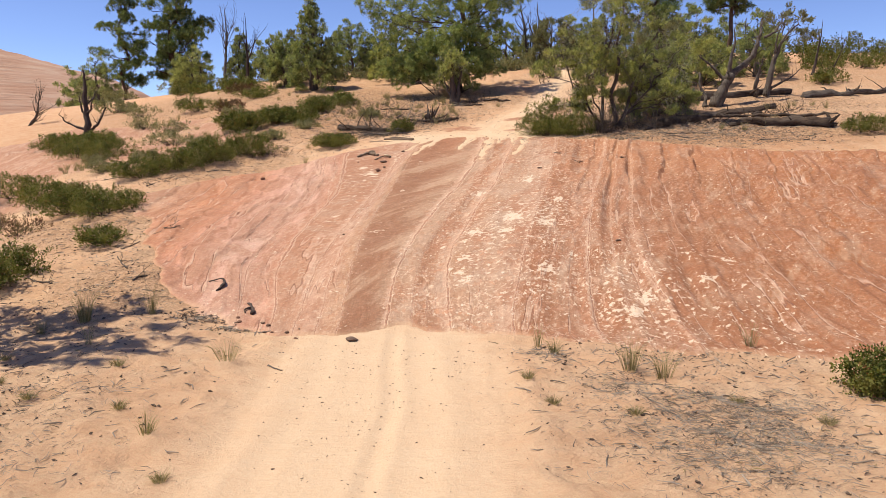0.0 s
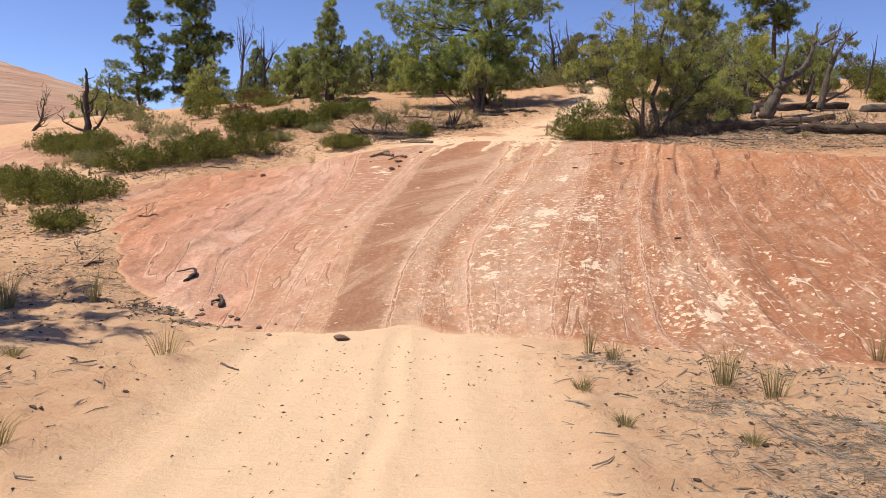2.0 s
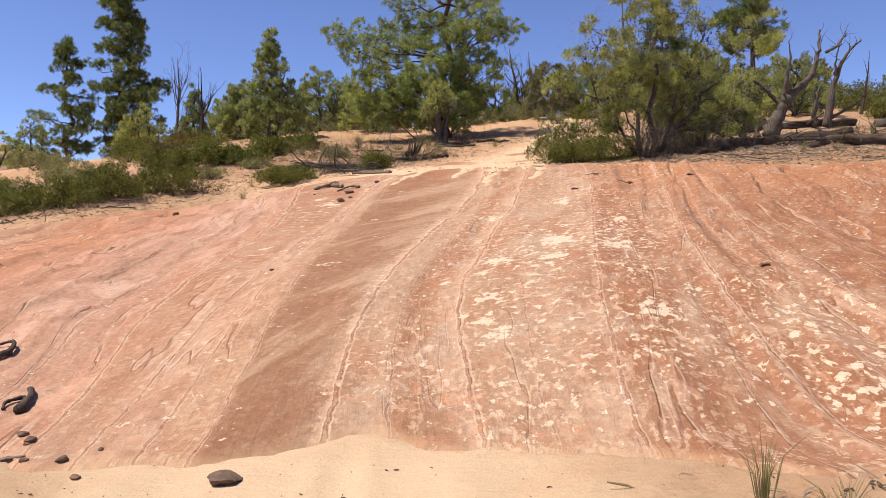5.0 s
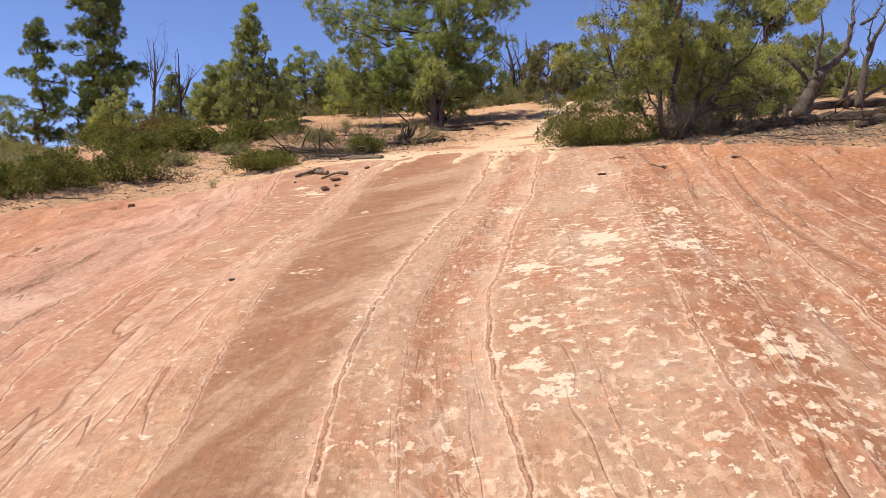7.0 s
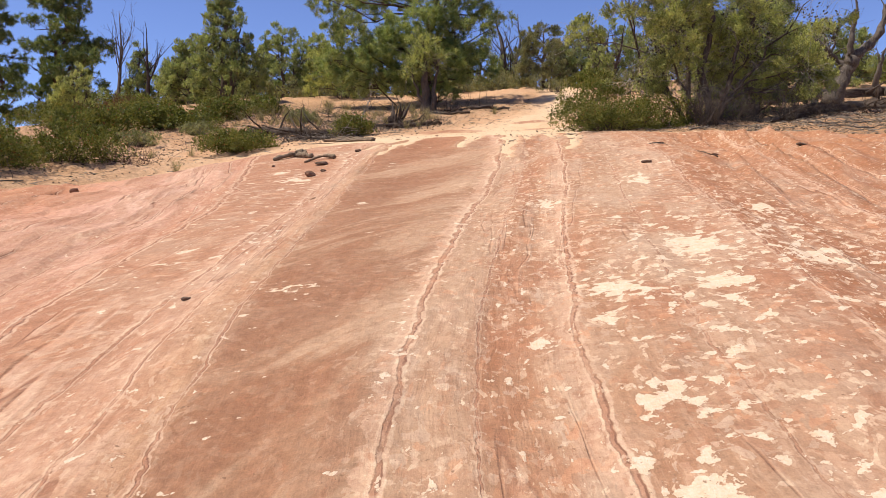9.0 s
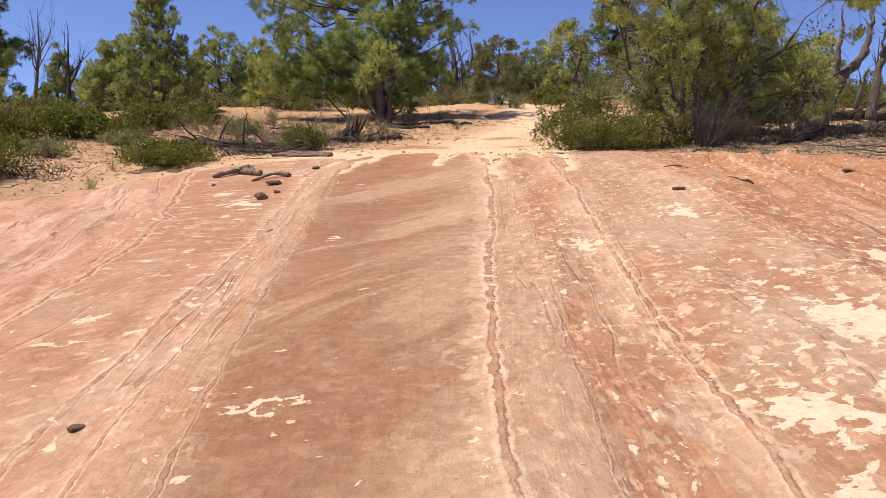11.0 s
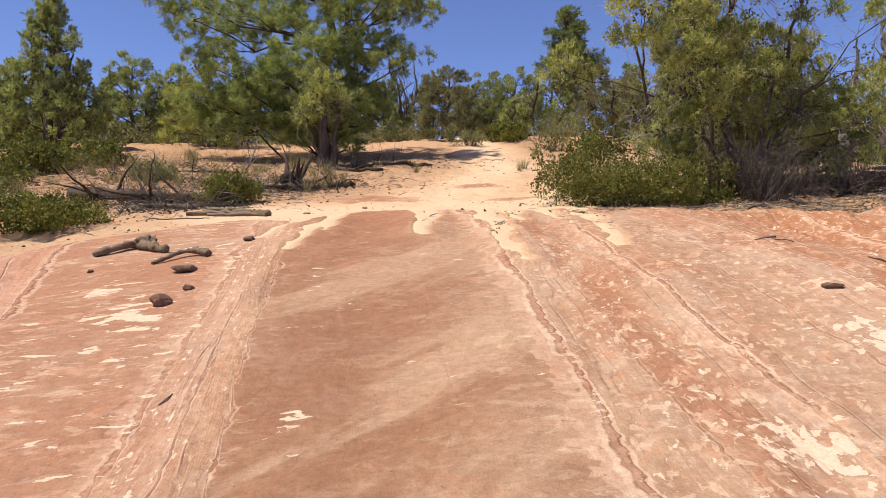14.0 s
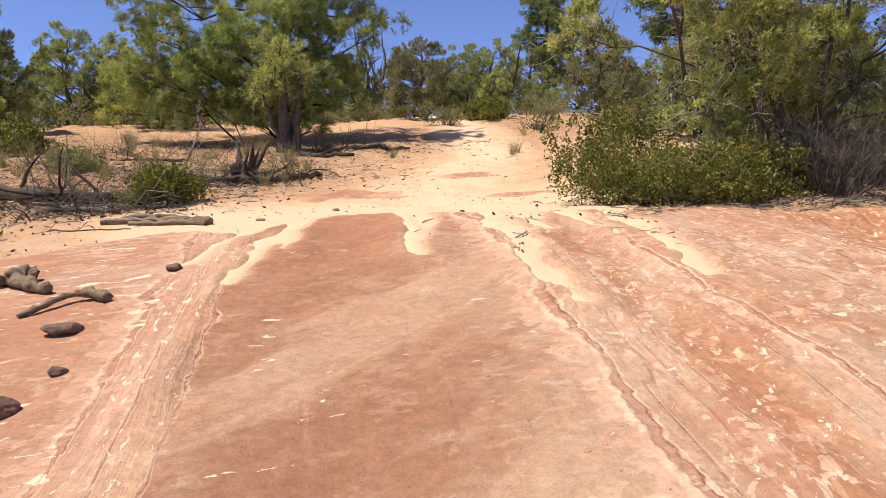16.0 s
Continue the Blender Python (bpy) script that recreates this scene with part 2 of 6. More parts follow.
    groove = n.math("MULTIPLY", n.ramp(n.math("MULTIPLY", apart, 0.1), [(0.075, 0.95), (0.125, 0.0)]), fade)
    col = n.mix(n.math("MULTIPLY", groove, 0.6), col, (0.45, 0.22, 0.14))
    cut = n.ramp(n.math("MULTIPLY", n.math("ABSOLUTE", n.math("SUBTRACT", in_half, 0.8)), 0.1), [(0.02, 0.75), (0.045, 0.0)])
    col = n.mix(n.math("MULTIPLY", cut, fade), col, (0.20, 0.09, 0.06))
    # blotches of dark varnish, then pale crust in flakes with clean edges
    dark = n.ramp(n.noise(n.pos, 1.5, 7, 0.72, 0.8), [(0.58, 0.0), (0.70, 0.45)])
    col = n.mix(dark, col, (0.38, 0.17, 0.095))
    cell = n.combine(n.math("MULTIPLY", u, 1.0), n.math("MULTIPLY", v, 0.72), 7.0)
    crust = n.noise(cell, 10.0, 5, 0.60, 0.3)
    gate = n.noise(n.pos, 0.8, 3, 0.5)
    level = n.math("MULTIPLY_ADD", n.attr("flaky"), 0.145, n.math("MULTIPLY_ADD", n.attr("pale"), 0.17, n.math("MULTIPLY_ADD", gate, 0.20, n.math("SUBTRACT", crust, 0.215))))
    rim = n.ramp(level, [(0.515, 0.0), (0.54, 0.35), (0.548, 0.0)])
    for k, (size, cut, amount, tone) in enumerate([(2.6, 0.56, 0.5, (0.42, 0.205, 0.12)), (5.0, 0.575, 0.5, (0.70, 0.44, 0.29)), (9.0, 0.585, 0.55, (0.68, 0.50, 0.365)), (6.5, 0.59, 0.55, (0.66, 0.33, 0.185)), (11.0, 0.60, 0.5, (0.36, 0.175, 0.10)), (14.0, 0.60, 0.7, (0.78, 0.58, 0.41))]):
        spot = n.noise(n.combine(n.math("MULTIPLY", s, 1.15), n.math("MULTIPLY", v, 0.7), 11.0 + 5 * k), size, 4, 0.56, 0.5)
        col = n.mix(n.math("MULTIPLY", n.ramp(spot, [(cut, 0.0), (cut + 0.014, amount)]), n.math("MULTIPLY", open_lane, n.ramp(n.noise(n.pos, 0.6 + 0.2 * k, 3), [(0.40, 0.1), (0.56, 1.0)]))), col, tone)
    col = n.mix(rim, col, (0.38, 0.19, 0.11))
    flake = n.ramp(level, [(0.546, 0.0), (0.556, 1.0)])
    thick = n.ramp(n.noise(n.pos, 30.0, 4, 0.7), [(0.3, 0.72), (0.6, 1.0)])
    col = n.mix(n.math("MULTIPLY", flake, thick), col, (0.83, 0.66, 0.49))
    dash = n.noise(n.combine(n.math("MULTIPLY", s, 11.0), n.math("MULTIPLY", v, 6.0), 21.0), 1.0, 4, 0.56, 0.6)
    lies = n.math("MULTIPLY", open_lane, n.ramp(n.noise(n.pos, 0.75, 4, 0.6), [(0.42, 0.0), (0.56, 1.0)]))
    col = n.mix(n.math("MULTIPLY", lies, n.ramp(dash, [(0.585, 0.0), (0.60, 0.65)])), col, (0.80, 0.585, 0.41))
    col = n.mix(n.math("MULTIPLY", n.math("SUBTRACT", 1.0, lies), n.ramp(dash, [(0.34, 0.35), (0.37, 0.0)])), col, (0.43, 0.185, 0.10))
    grain = n.noise(n.pos, 75.0, 4, 0.8)
    col = n.mix(0.35, col, n.ramp(grain, [(0.3, 0.28), (0.7, 0.72)]), "OVERLAY")
    mott = n.noise(n.pos, 16.0, 5, 0.7)
    col = n.mix(0.45, col, n.ramp(mott, [(0.3, 0.30), (0.7, 0.70)]), "OVERLAY")
    speck = n.ramp(n.noise(n.pos, 22.0, 3, 0.6), [(0.69, 0.0), (0.72, 0.7)])
    col = n.mix(speck, col, (0.22, 0.115, 0.07))
    dust = n.math("MULTIPLY", n.attr("dust"), n.ramp(n.noise(n.pos, 2.4, 5, 0.65), [(0.35, 0.2), (0.6, 1.0)]))
    col = n.mix(dust, col, (0.76, 0.51, 0.31))
    nor = n.bump(streak, 0.5, 0.04)
    nor = n.bump(n.math("MULTIPLY", groove, -1.0), 0.4, 0.02, nor)
    nor = n.bump(n.math("SUBTRACT", ledge, edge), 0.6, 0.02, nor)
    nor = n.bump(flake, 0.4, 0.012, nor)
    nor = n.bump(n.noise(n.pos, 11.0, 7, 0.75), 0.7, 0.025, nor)
    nor = n.bump(grain, 0.3, 0.004, nor)
    col = n.mix(1.0, col, (0.745, 0.715, 0.685), "MULTIPLY")
    return n.done(col, nor)


def far_rock_material():
    n = Nodes("far_sandstone", 0.9, 0.15)
    lay = n.noise(n.scaled(n.pos, (0.10, 0.10, 1.6)), 1.0, 5, 0.6, 0.7)
    col = n.ramp(lay, [(0.3, (0.50, 0.29, 0.19)), (0.5, (0.62, 0.41, 0.29)), (0.65, (0.68, 0.50, 0.37)), (0.8, (0.52, 0.28, 0.17))])
    blot = n.ramp(n.noise(n.pos, 0.25, 5, 0.6), [(0.45, 0.0), (0.7, 0.6)])
    col = n.mix(blot, col, (0.57, 0.33, 0.22))
    col = n.mix(1.0, col, (0.63, 0.60, 0.58), "MULTIPLY")
    return n.done(col, n.bump(lay, 0.8, 0.5))


def bark_material(name, dark, light, scale=1.0, silver=0.0):
    n = Nodes(name, 0.92, 0.15)
    fib = n.noise(n.scaled(n.pos, (14 * scale, 14 * scale, 1.6 * scale)), 2.0, 6, 0.7, 0.3)
    col = n.ramp(fib, [(0.34, dark), (0.66, light)])
    blot = n.ramp(n.noise(n.pos, 3.0 * scale, 4), [(0.45, 0.0), (0.65, 1.0)])
    col = n.mix(n.math("MULTIPLY", blot, 0.35 + silver), col, tuple(0.5 * (a + b) + 0.06 for a, b in zip(dark, light)))
    col = n.mix(1.0, col, (0.75, 0.74, 0.72), "MULTIPLY")
    return n.done(col, n.bump(fib, 0.8, 0.02))


def leaf_material(name, shade, mid, tip, through=0.35, rough=0.6, dry=(0.30, 0.22, 0.09), dry_part=0.05):
    n = Nodes(name, rough, 0.15)
    g = n.node("ShaderNodeNewGeometry")
    rnd = g.outputs["Random Per Island"]
    col = n.ramp(rnd, [(0.0, shade), (0.5, mid), (1.0 - dry_part, tip), (min(1.0, 1.002 - dry_part), dry)])
    clump = n.noise(n.pos, 3.2, 4)
    col = n.mix(n.ramp(clump, [(0.48, 0.0), (0.60, 0.65)]), col, tip)
    col = n.mix(n.ramp(clump, [(0.38, 0.7), (0.48, 0.0)]), col, shade)
    n.put(n.b.inputs["Base Color"], col)
    tr = n.node("ShaderNodeBsdfTranslucent")
    n.put(tr.inputs["Color"], n.mix(1.0, col, (1.0, 1.05, 0.55), "MULTIPLY"))
    mx = n.node("ShaderNodeMixShader")
    mx.inputs[0].default_value = through
    n.t.links.new(n.b.outputs[0], mx.inputs[1])
    n.t.links.new(tr.outputs[0], mx.inputs[2])
    n.t.links.new(mx.outputs[0], n.t.nodes["Material Output"].inputs["Surface"])
    return n.m


def plain_material(name, a, b, scale, rough=0.9, bump=0.4):
    n = Nodes(name, rough, 0.2)
    f = n.noise(n.pos, scale, 6, 0.65)
    return n.done(n.ramp(f, [(0.3, a), (0.7, b)]), n.bump(f, bump, 0.01))


SAND, ROCK, FAR_ROCK = sand_material(), rock_material(), far_rock_material()
JUNIPER_BARK = bark_material("juniper_bark", (0.06, 0.043, 0.034), (0.20, 0.15, 0.118))
PINE_BARK = bark_material("pine_bark", (0.045, 0.03, 0.022), (0.17, 0.105, 0.07), 0.7)
DEAD_WOOD = bark_material("weathered_wood", (0.05, 0.038, 0.03), (0.21, 0.17, 0.138), 1.0, 0.1)
GREY_WOOD = bark_material("silver_wood", (0.22, 0.185, 0.15), (0.50, 0.44, 0.37), 1.0, 0.1)
TAN_WOOD = bark_material("tan_wood", (0.09, 0.06, 0.04), (0.38, 0.28, 0.19), 1.0, 0.1)
LOG_WOOD = bark_material("brown_dead_wood", (0.03, 0.021, 0.016), (0.15, 0.105, 0.075), 1.0, 0.05)
CHARRED = bark_material("dark_wood", (0.035, 0.026, 0.022), (0.14, 0.10, 0.08))
RED_TWIG = bark_material("reddish_twigs", (0.07, 0.035, 0.026), (0.22, 0.125, 0.09), 1.0, 0.1)
JUNIPER_LEAF = leaf_material("juniper_foliage", (0.145, 0.165, 0.064), (0.32, 0.345, 0.125), (0.60, 0.59, 0.215), 0.4, 0.75)
JUNIPER_DARK = leaf_material("juniper_dark_foliage", (0.125, 0.150, 0.070), (0.265, 0.295, 0.128), (0.47, 0.48, 0.21), 0.5, 0.75)
GREY_LEAF = leaf_material("grey_green_foliage", (0.130, 0.130, 0.072), (0.220, 0.215, 0.115), (0.33, 0.31, 0.170), 0.4, 0.8, dry_part=0.15)
PINE_LEAF = leaf_material("pine_needles", (0.115, 0.155, 0.058), (0.235, 0.285, 0.100), (0.43, 0.45, 0.17), 0.4, 0.55)
FAR_PINE_LEAF = leaf_material("dark_pine_needles", (0.070, 0.098, 0.040), (0.135, 0.172, 0.065), (0.240, 0.270, 0.100), 0.4, 0.5)
MANZANITA_LEAF = leaf_material("manzanita_leaves", (0.055, 0.068, 0.014), (0.120, 0.130, 0.026), (0.235, 0.225, 0.060), 0.3, 0.55, (0.26, 0.10, 0.045), 0.05)
# dead brown, kept dark to stand in for shade between the leaf tufts
INNER_LEAF = leaf_material("inner_dead_shade_foliage", (0.045, 0.042, 0.026), (0.085, 0.076, 0.045), (0.15, 0.125, 0.078), 0.15, 0.9)
RED_LEAF = leaf_material("reddish_shrub_leaves", (0.105, 0.041, 0.030), (0.165, 0.075, 0.045), (0.120, 0.112, 0.038), 0.3, 0.6)
DRY_GRASS = leaf_material("dry_grass", (0.195, 0.158, 0.075), (0.315, 0.262, 0.135), (0.413, 0.352, 0.203), 0.35, 0.7)
GREEN_GRASS = leaf_material("rice_grass", (0.180, 0.158, 0.068), (0.285, 0.247, 0.112), (0.413, 0.352, 0.195), 0.35, 0.6)
GREY_TWIG = leaf_material("grey_twigs", (0.143, 0.112, 0.086), (0.240, 0.195, 0.150), (0.330, 0.277, 0.217), 0.05, 0.9)
DARK_STONE = plain_material("dark_stone", (0.075, 0.047, 0.033), (0.19, 0.120, 0.082), 18.0)
BROWN_STONE = plain_material("brown_stone", (0.120, 0.064, 0.041), (0.255, 0.143, 0.094), 14.0)
BIT = plain_material("dark_bits", (0.045, 0.030, 0.021), (0.150, 0.105, 0.075), 30.0)


# ---- shape of the ground ----
TABLE = np.random.RandomState(5).rand(256, 256)


def lattice(x, y, seed=0):
    """Smooth noise in 0..1 on a unit lattice."""
    x, y = np.asarray(x, float) + seed * 17.3, np.asarray(y, float) + seed * 9.1
    i, j = np.floor(x).astype(int), np.floor(y).astype(int)
    a, b = x - i, y - j
    a, b = a * a * (3 - 2 * a), b * b * (3 - 2 * b)
    i0, j0, i1, j1 = i % 256, j % 256, (i + 1) % 256, (j + 1) % 256
    return (TABLE[i0, j0] * (1 - a) + TABLE[i1, j0] * a) * (1 - b) + (TABLE[i0, j1] * (1 - a) + TABLE[i1, j1] * a) * b


def fbm(x, y, seed=0, octaves=4):
    return sum((lattice(x * 2**k, y * 2**k, seed + k) - 0.5) / 2**k for k in range(octaves))


# the profile along the way walked, and the rise to either side
ALONG = [-400, -40, -6, 0, 3, 6, 9, 12, 12.8, 14.2, 16.4, 18.2, 20, 22, 25, 27, 29, 31, 36, 40, 48, 56, 64, 75, 120, 400, 1500]
RISE = [0.6, 0.6, 0.35, 0, -1.17, -1.42, -1.41, -1.32, -1.2, -0.93, -0.41, -0.07, 0.29, 0.61, 1.31, 1.86, 2.26, 2.58, 3.72, 4.72, 6.5, 8.0, 8.7, 9.0, 8.5, 5, 0]
ASIDE = [-400, -60, -25, -16, -9, -4, 0, 4, 8, 14, 40, 400]
TURN_UP = [-9, -6.7, -2.54, -1.48, -0.32, -0.08, 0, 0.29, 0.57, 1.0, 1.2, 0]


def blurred(v, knots, values, w):
    return sum(np.interp(v + o * w, knots, values) for o in (-1, -0.5, 0, 0.5, 1)) / 5


def hump(x, y, cx, cy, rx, ry):
    return np.exp(-(((x - cx) / rx) ** 2 + ((y - cy) / ry) ** 2))


def base_z(x, y):
    z = blurred(y, ALONG, RISE, 0.6) + blurred(x, ASIDE, TURN_UP, 1.0) * np.clip((y + 4) / 10, 0, 1)
    z = z + 0.30 * hump(x, y, -5.2, 10, 2.5, 4) - 0.38 * hump(x, y, 5.2, 9, 3, 3.2) - 0.42 * hump(x, y, -5.6, 27, 3, 5) + 0.15 * hump(x, y, 2.7, 24, 2, 2.5)
    z = z - 0.33 * hump(x, y, -3.8, 16.5, 1.7, 4.6) + 0.12 * hump(x, y, 5, 23, 1.8, 2) - 0.12 * hump(x, y, 6.3, 17.5, 1.8, 2) - 0.1 * hump(x, y, 0.8, 12.2, 2.0, 0.8)
    return z


FOOT_X = [-12, -9.2, -7.5, -6.2, -4.8, -2.8, -1.7, -0.6, 0.6, 1.6, 2.7, 4, 6, 9, 13, 16, 18, 20]
FOOT_Y = [24, 22.4, 18.9, 16.1, 13.8, 11.9, 12.1, 12.4, 12.1, 11.5, 11.0, 10.8, 10.2, 10, 11, 15, 19.5, 26]
HEAD_X = [-12, -9.2, -7.3, -5.6, -3.5, -2.5, -1.7, -0.8, 0, 0.9, 1.8, 2.8, 3.6, 4.9, 6.7, 8.7, 10.7, 14, 18, 20]
HEAD_Y = [22, 22.4, 25.3, 26.6, 27.8, 28.3, 28.5, 28.2, 28.8, 28.9, 28.2, 27.8, 27.6, 27.0, 26.1, 24.7, 23.4, 22.4, 19.2, 14]
# tongues of sand that run down into the rock from its upper edge: x, y, x, y, half width
TONGUES = [(1.1, 28.9, 0.65, 26.6, 0.16), (1.9, 28.4, 1.5, 26.2, 0.14), (1.5, 26.2, 1.32, 25.0, 0.12), (2.65, 27.9, 2.4, 26.4, 0.08), (3.05, 27.8, 2.4, 25.0, 0.11), (0.1, 29.2, -0.5, 27.2, 0.06),
           (-0.2, 28.6, -1.0, 26.3, 0.075), (-0.7, 28.4, -1.35, 26.9, 0.09), (2.2, 28.0, 2.0, 27.0, 0.10)]


def along(x, y, x0, y0, x1, y1):
    """Distance to a stretch, and how far along it."""
    dx, dy = x1 - x0, y1 - y0
    s = np.clip(((x - x0) * dx + (y - y0) * dy) / (dx * dx + dy * dy), 0, 1)
    return np.hypot(x - x0 - s * dx, y - y0 - s * dy), s


def rock_depth(x, y):
    """How far inside the rock's outline a place lies, in metres."""
    wx, wy = x + 0.35 * fbm(x * 1.3, y * 1.3, 3), y + 0.35 * fbm(x * 1.6, y * 1.1, 4, 5)
    d = np.minimum((wy - np.interp(wx, FOOT_X, FOOT_Y)) * 0.8, (np.interp(wx, HEAD_X, HEAD_Y) - wy) * 0.8)
    for x0, y0, x1, y1, w in TONGUES:
        e, s = along(wx * 0.5 + x * 0.5, y, x0, y0, x1, y1)
        d = np.minimum(d, (e - w * (1.25 - 0.75 * s) + 0.12 * fbm(x * 4, y * 2.5, 9)) * 1.5)
    for cx, cy, rx, ry in ((0.95, 31.2, 0.75, 0.55), (2.9, 29.7, 0.6, 0.35), (3.0, 32.4, 0.5, 0.3)):
        d = np.maximum(d, (1 - np.hypot((x - cx) / rx, (y - cy) / ry)) * 0.3 + 0.35 * fbm(x * 2, y * 2, 12))
    flat = (1 - np.hypot((x + 20) / 11.5, (y - 31) / 8.5)) * 3 + 2.5 * fbm(x * 0.3, y * 0.3, 7)
    return np.maximum(d, flat)


# the streaks fan out up the slope: how far across each one lies at these distances
LANE_Y = [12, 14, 16, 18, 20, 22, 24, 26, 28]
LANE_U = [-30, -6.5, -3.0, -2.52, -1.78, -0.97, 0.1, 1.25, 2.64, 3.9, 30]
LANE_X = [(-30, -30, -30, -30, -30, -30, -30, -30, -30), (-6.4, -6.7, -7.0, -7.0, -6.9, -6.8, -6.8, -6.9, -7.0), (-2.8, -3.15, -3.6, -3.6, -3.3, -3.1, -3.2, -3.42, -3.5), (-2.45, -2.6, -2.68, -2.45, -2.13, -1.95, -1.72, -1.48, -1.2), (-1.72, -1.83, -1.9, -1.85, -1.65, -1.55, -1.33, -1.1, -0.7),
          (-0.94, -1.0, -0.82, -0.45, -0.03, 0.45, 0.92, 1.3, 1.6), (0.15, 0.06, 0.13, 0.58, 1.0, 1.52, 1.95, 2.35, 2.7), (1.1, 1.4, 1.78, 2.2, 2.65, 3.1, 3.5, 3.9, 4.2), (2.5, 2.78, 3.1, 3.55, 4.0, 4.6, 5.1, 5.6, 6.1), (3.85, 3.93, 4.15, 4.5, 5.0, 5.5, 5.95, 6.4, 6.9), (30, 31, 32, 33, 34, 35, 36, 37, 38)]


def lane(x, y):
    """The place along the foot from which the streak through (x, y) rises; y is one value for a row of x."""
    return np.interp(x, [blurred(y, LANE_Y, row, 0.9) for row in LANE_X], LANE_U)


def sand_relief(x, y):
    """Lumps off the track, wheel furrows and a low berm along it."""
    mid = -0.9 + 0.0 * y
    off = np.clip((np.abs(x - mid) - 1.5) / 0.5, 0, 1)
    up = np.clip((y - 28) / 3, 0, 1)
    rough = 0.07 * fbm(x * 0.9, y * 0.9, 20) + 0.10 * fbm(x * 2.4, y * 2.4, 21, 4)
    smooth = 0.012 * fbm(x * 2, y * 0.8, 22)
    lane_z = 0.0
    for c, w, d in ((-2.35, 0.16, 0.018), (-1.75, 0.14, 0.01), (-0.72, 0.10, 0.02), (-0.35, 0.16, 0.01), (0.35, 0.18, 0.012), (0.75, 0.1, 0.01)):
        e = x - c - 0.25 * fbm(y * 0.25, c + y * 0.0, 30)
        lane_z = lane_z - d * np.exp(-((e / w) ** 2)) + 0.6 * d * np.exp(-(((np.abs(e) - 1.7 * w) / (0.6 * w)) ** 2))
    low = (1 - off) * (y < 13)
    return (rough + 0.05 * np.exp(-(((np.abs(x - mid) - 1.85) / 0.3) ** 2)) * (y < 12.5)) * np.maximum(off, 0.3 * up) + smooth + lane_z * low


def rock_relief(x, y, u):
    z = 0.10 * fbm(u * 0.8, y * 0.16, 40, 3) + 0.035 * fbm(u * 3, y * 0.5, 41, 4) + 0.02 * fbm(x * 2.5, y * 2.5, 42, 3)
    z = z + 0.05 * np.clip((u - 1.2) / 2, 0, 1) * (np.abs(fbm(u * 2.2, y * 0.35, 43, 3)) * -3.4)
    # small ledges across the upper right and the left flank
    led = fbm(x * 0.5 + y * 0.9, x * 0.25 - y * 0.15, 45, 3)
    z = z + 0.05 * np.clip((np.abs(x - 1) - 4) / 3, 0, 1) * np.round(led * 7) / 2
    # rounded ribs on the upper right
    rib = np.clip((u - 1.0) / 1.0, 0, 1) * np.clip((y - 20.5) / 3, 0, 1)
    z = z + rib * 0.26 * (fbm(u * 1.5, y * 0.14 + u * 0.2, 46, 3) - 0.25 * np.abs(fbm(u * 3.2, y * 0.25, 47, 3)))
    # ledges that drop away from the sun, on the upper right and on the pink flank
    saw = (u * 1.25 + 0.8 * fbm(u * 0.7, y * 0.15, 48, 3) + 0.15 * fbm(u * 2.5, y * 1.1, 49, 3)) % 1.0
    z = z + 0.14 * saw * np.clip((u - 1.9) / 0.8, 0, 1) * np.clip((y - 19) / 3, 0.12, 1)
    saw = (u * 1.5 + 1.3 * fbm(u * 0.6 + y * 0.25, y * 0.3, 44, 4)) % 1.0
    return z + 0.03 * saw * np.clip((-3.0 - u) / 0.5, 0, 1)


def sand_z(x, y, d):
    return base_z(x, y) + sand_relief(x, y) * np.clip(0.15 - d / 0.5, 0.05, 1) + 0.012 - 0.28 * np.clip(d / 0.5, 0, 1)


def rock_z(x, y, u, d):
    return base_z(x, y) + np.clip(d * 0.45, -0.2, 0.03) + rock_relief(x, y, u) * np.clip(d / 0.5, 0, 1)


def ground_z(x, y):
    """Height of the surface one stands on, sand or rock."""
    x, y = np.atleast_1d(np.asarray(x, float)), np.atleast_1d(np.asarray(y, float))
    d = rock_depth(x, y)
    u = np.array([float(lane(np.array([a]), b)[0]) for a, b in zip(x, y)])
    return np.maximum(sand_z(x, y, d), rock_z(x, y, u, d))


def gz(x, y):
    return float(ground_z(np.array([x]), np.array([y]))[0])


def spaced(dense_from, dense_to, step, reach, grow=1.16):
    core = list(np.arange(dense_from, dense_to + step / 2, step))
    out, s = [], step
    p = dense_to
    while p < reach:
        s *= grow
        p += s
        out.append(p)
    back, s, p = [], step, dense_from
    while p > -reach:
        s *= grow
        p -= s
        back.append(p)
    return np.array(back[::-1] + core + out)


def sheet(name, xs, ys, zfun, mat, attrs):
    """A grid surface with float attributes on its vertices; rows of constant y."""
    nx, ny = len(xs), len(ys)
    X, Y = np.meshgrid(xs, ys)
    Z, extra = zfun(X, Y)
    co = np.stack([X, Y, Z], -1).reshape(-1, 3)
    i = (np.arange(ny - 1)[:, None] * nx + np.arange(nx - 1)[None, :]).ravel()
    quads = np.stack([i, i + 1, i + 1 + nx, i + nx], -1)
    me = mesh_of(name, co, quads, mat)
    for key in attrs:
        a = me.attributes.new(key, "FLOAT", "POINT")
        a.data.foreach_set("value", extra[key].ravel().astype(np.float32))
    return new(name, me)


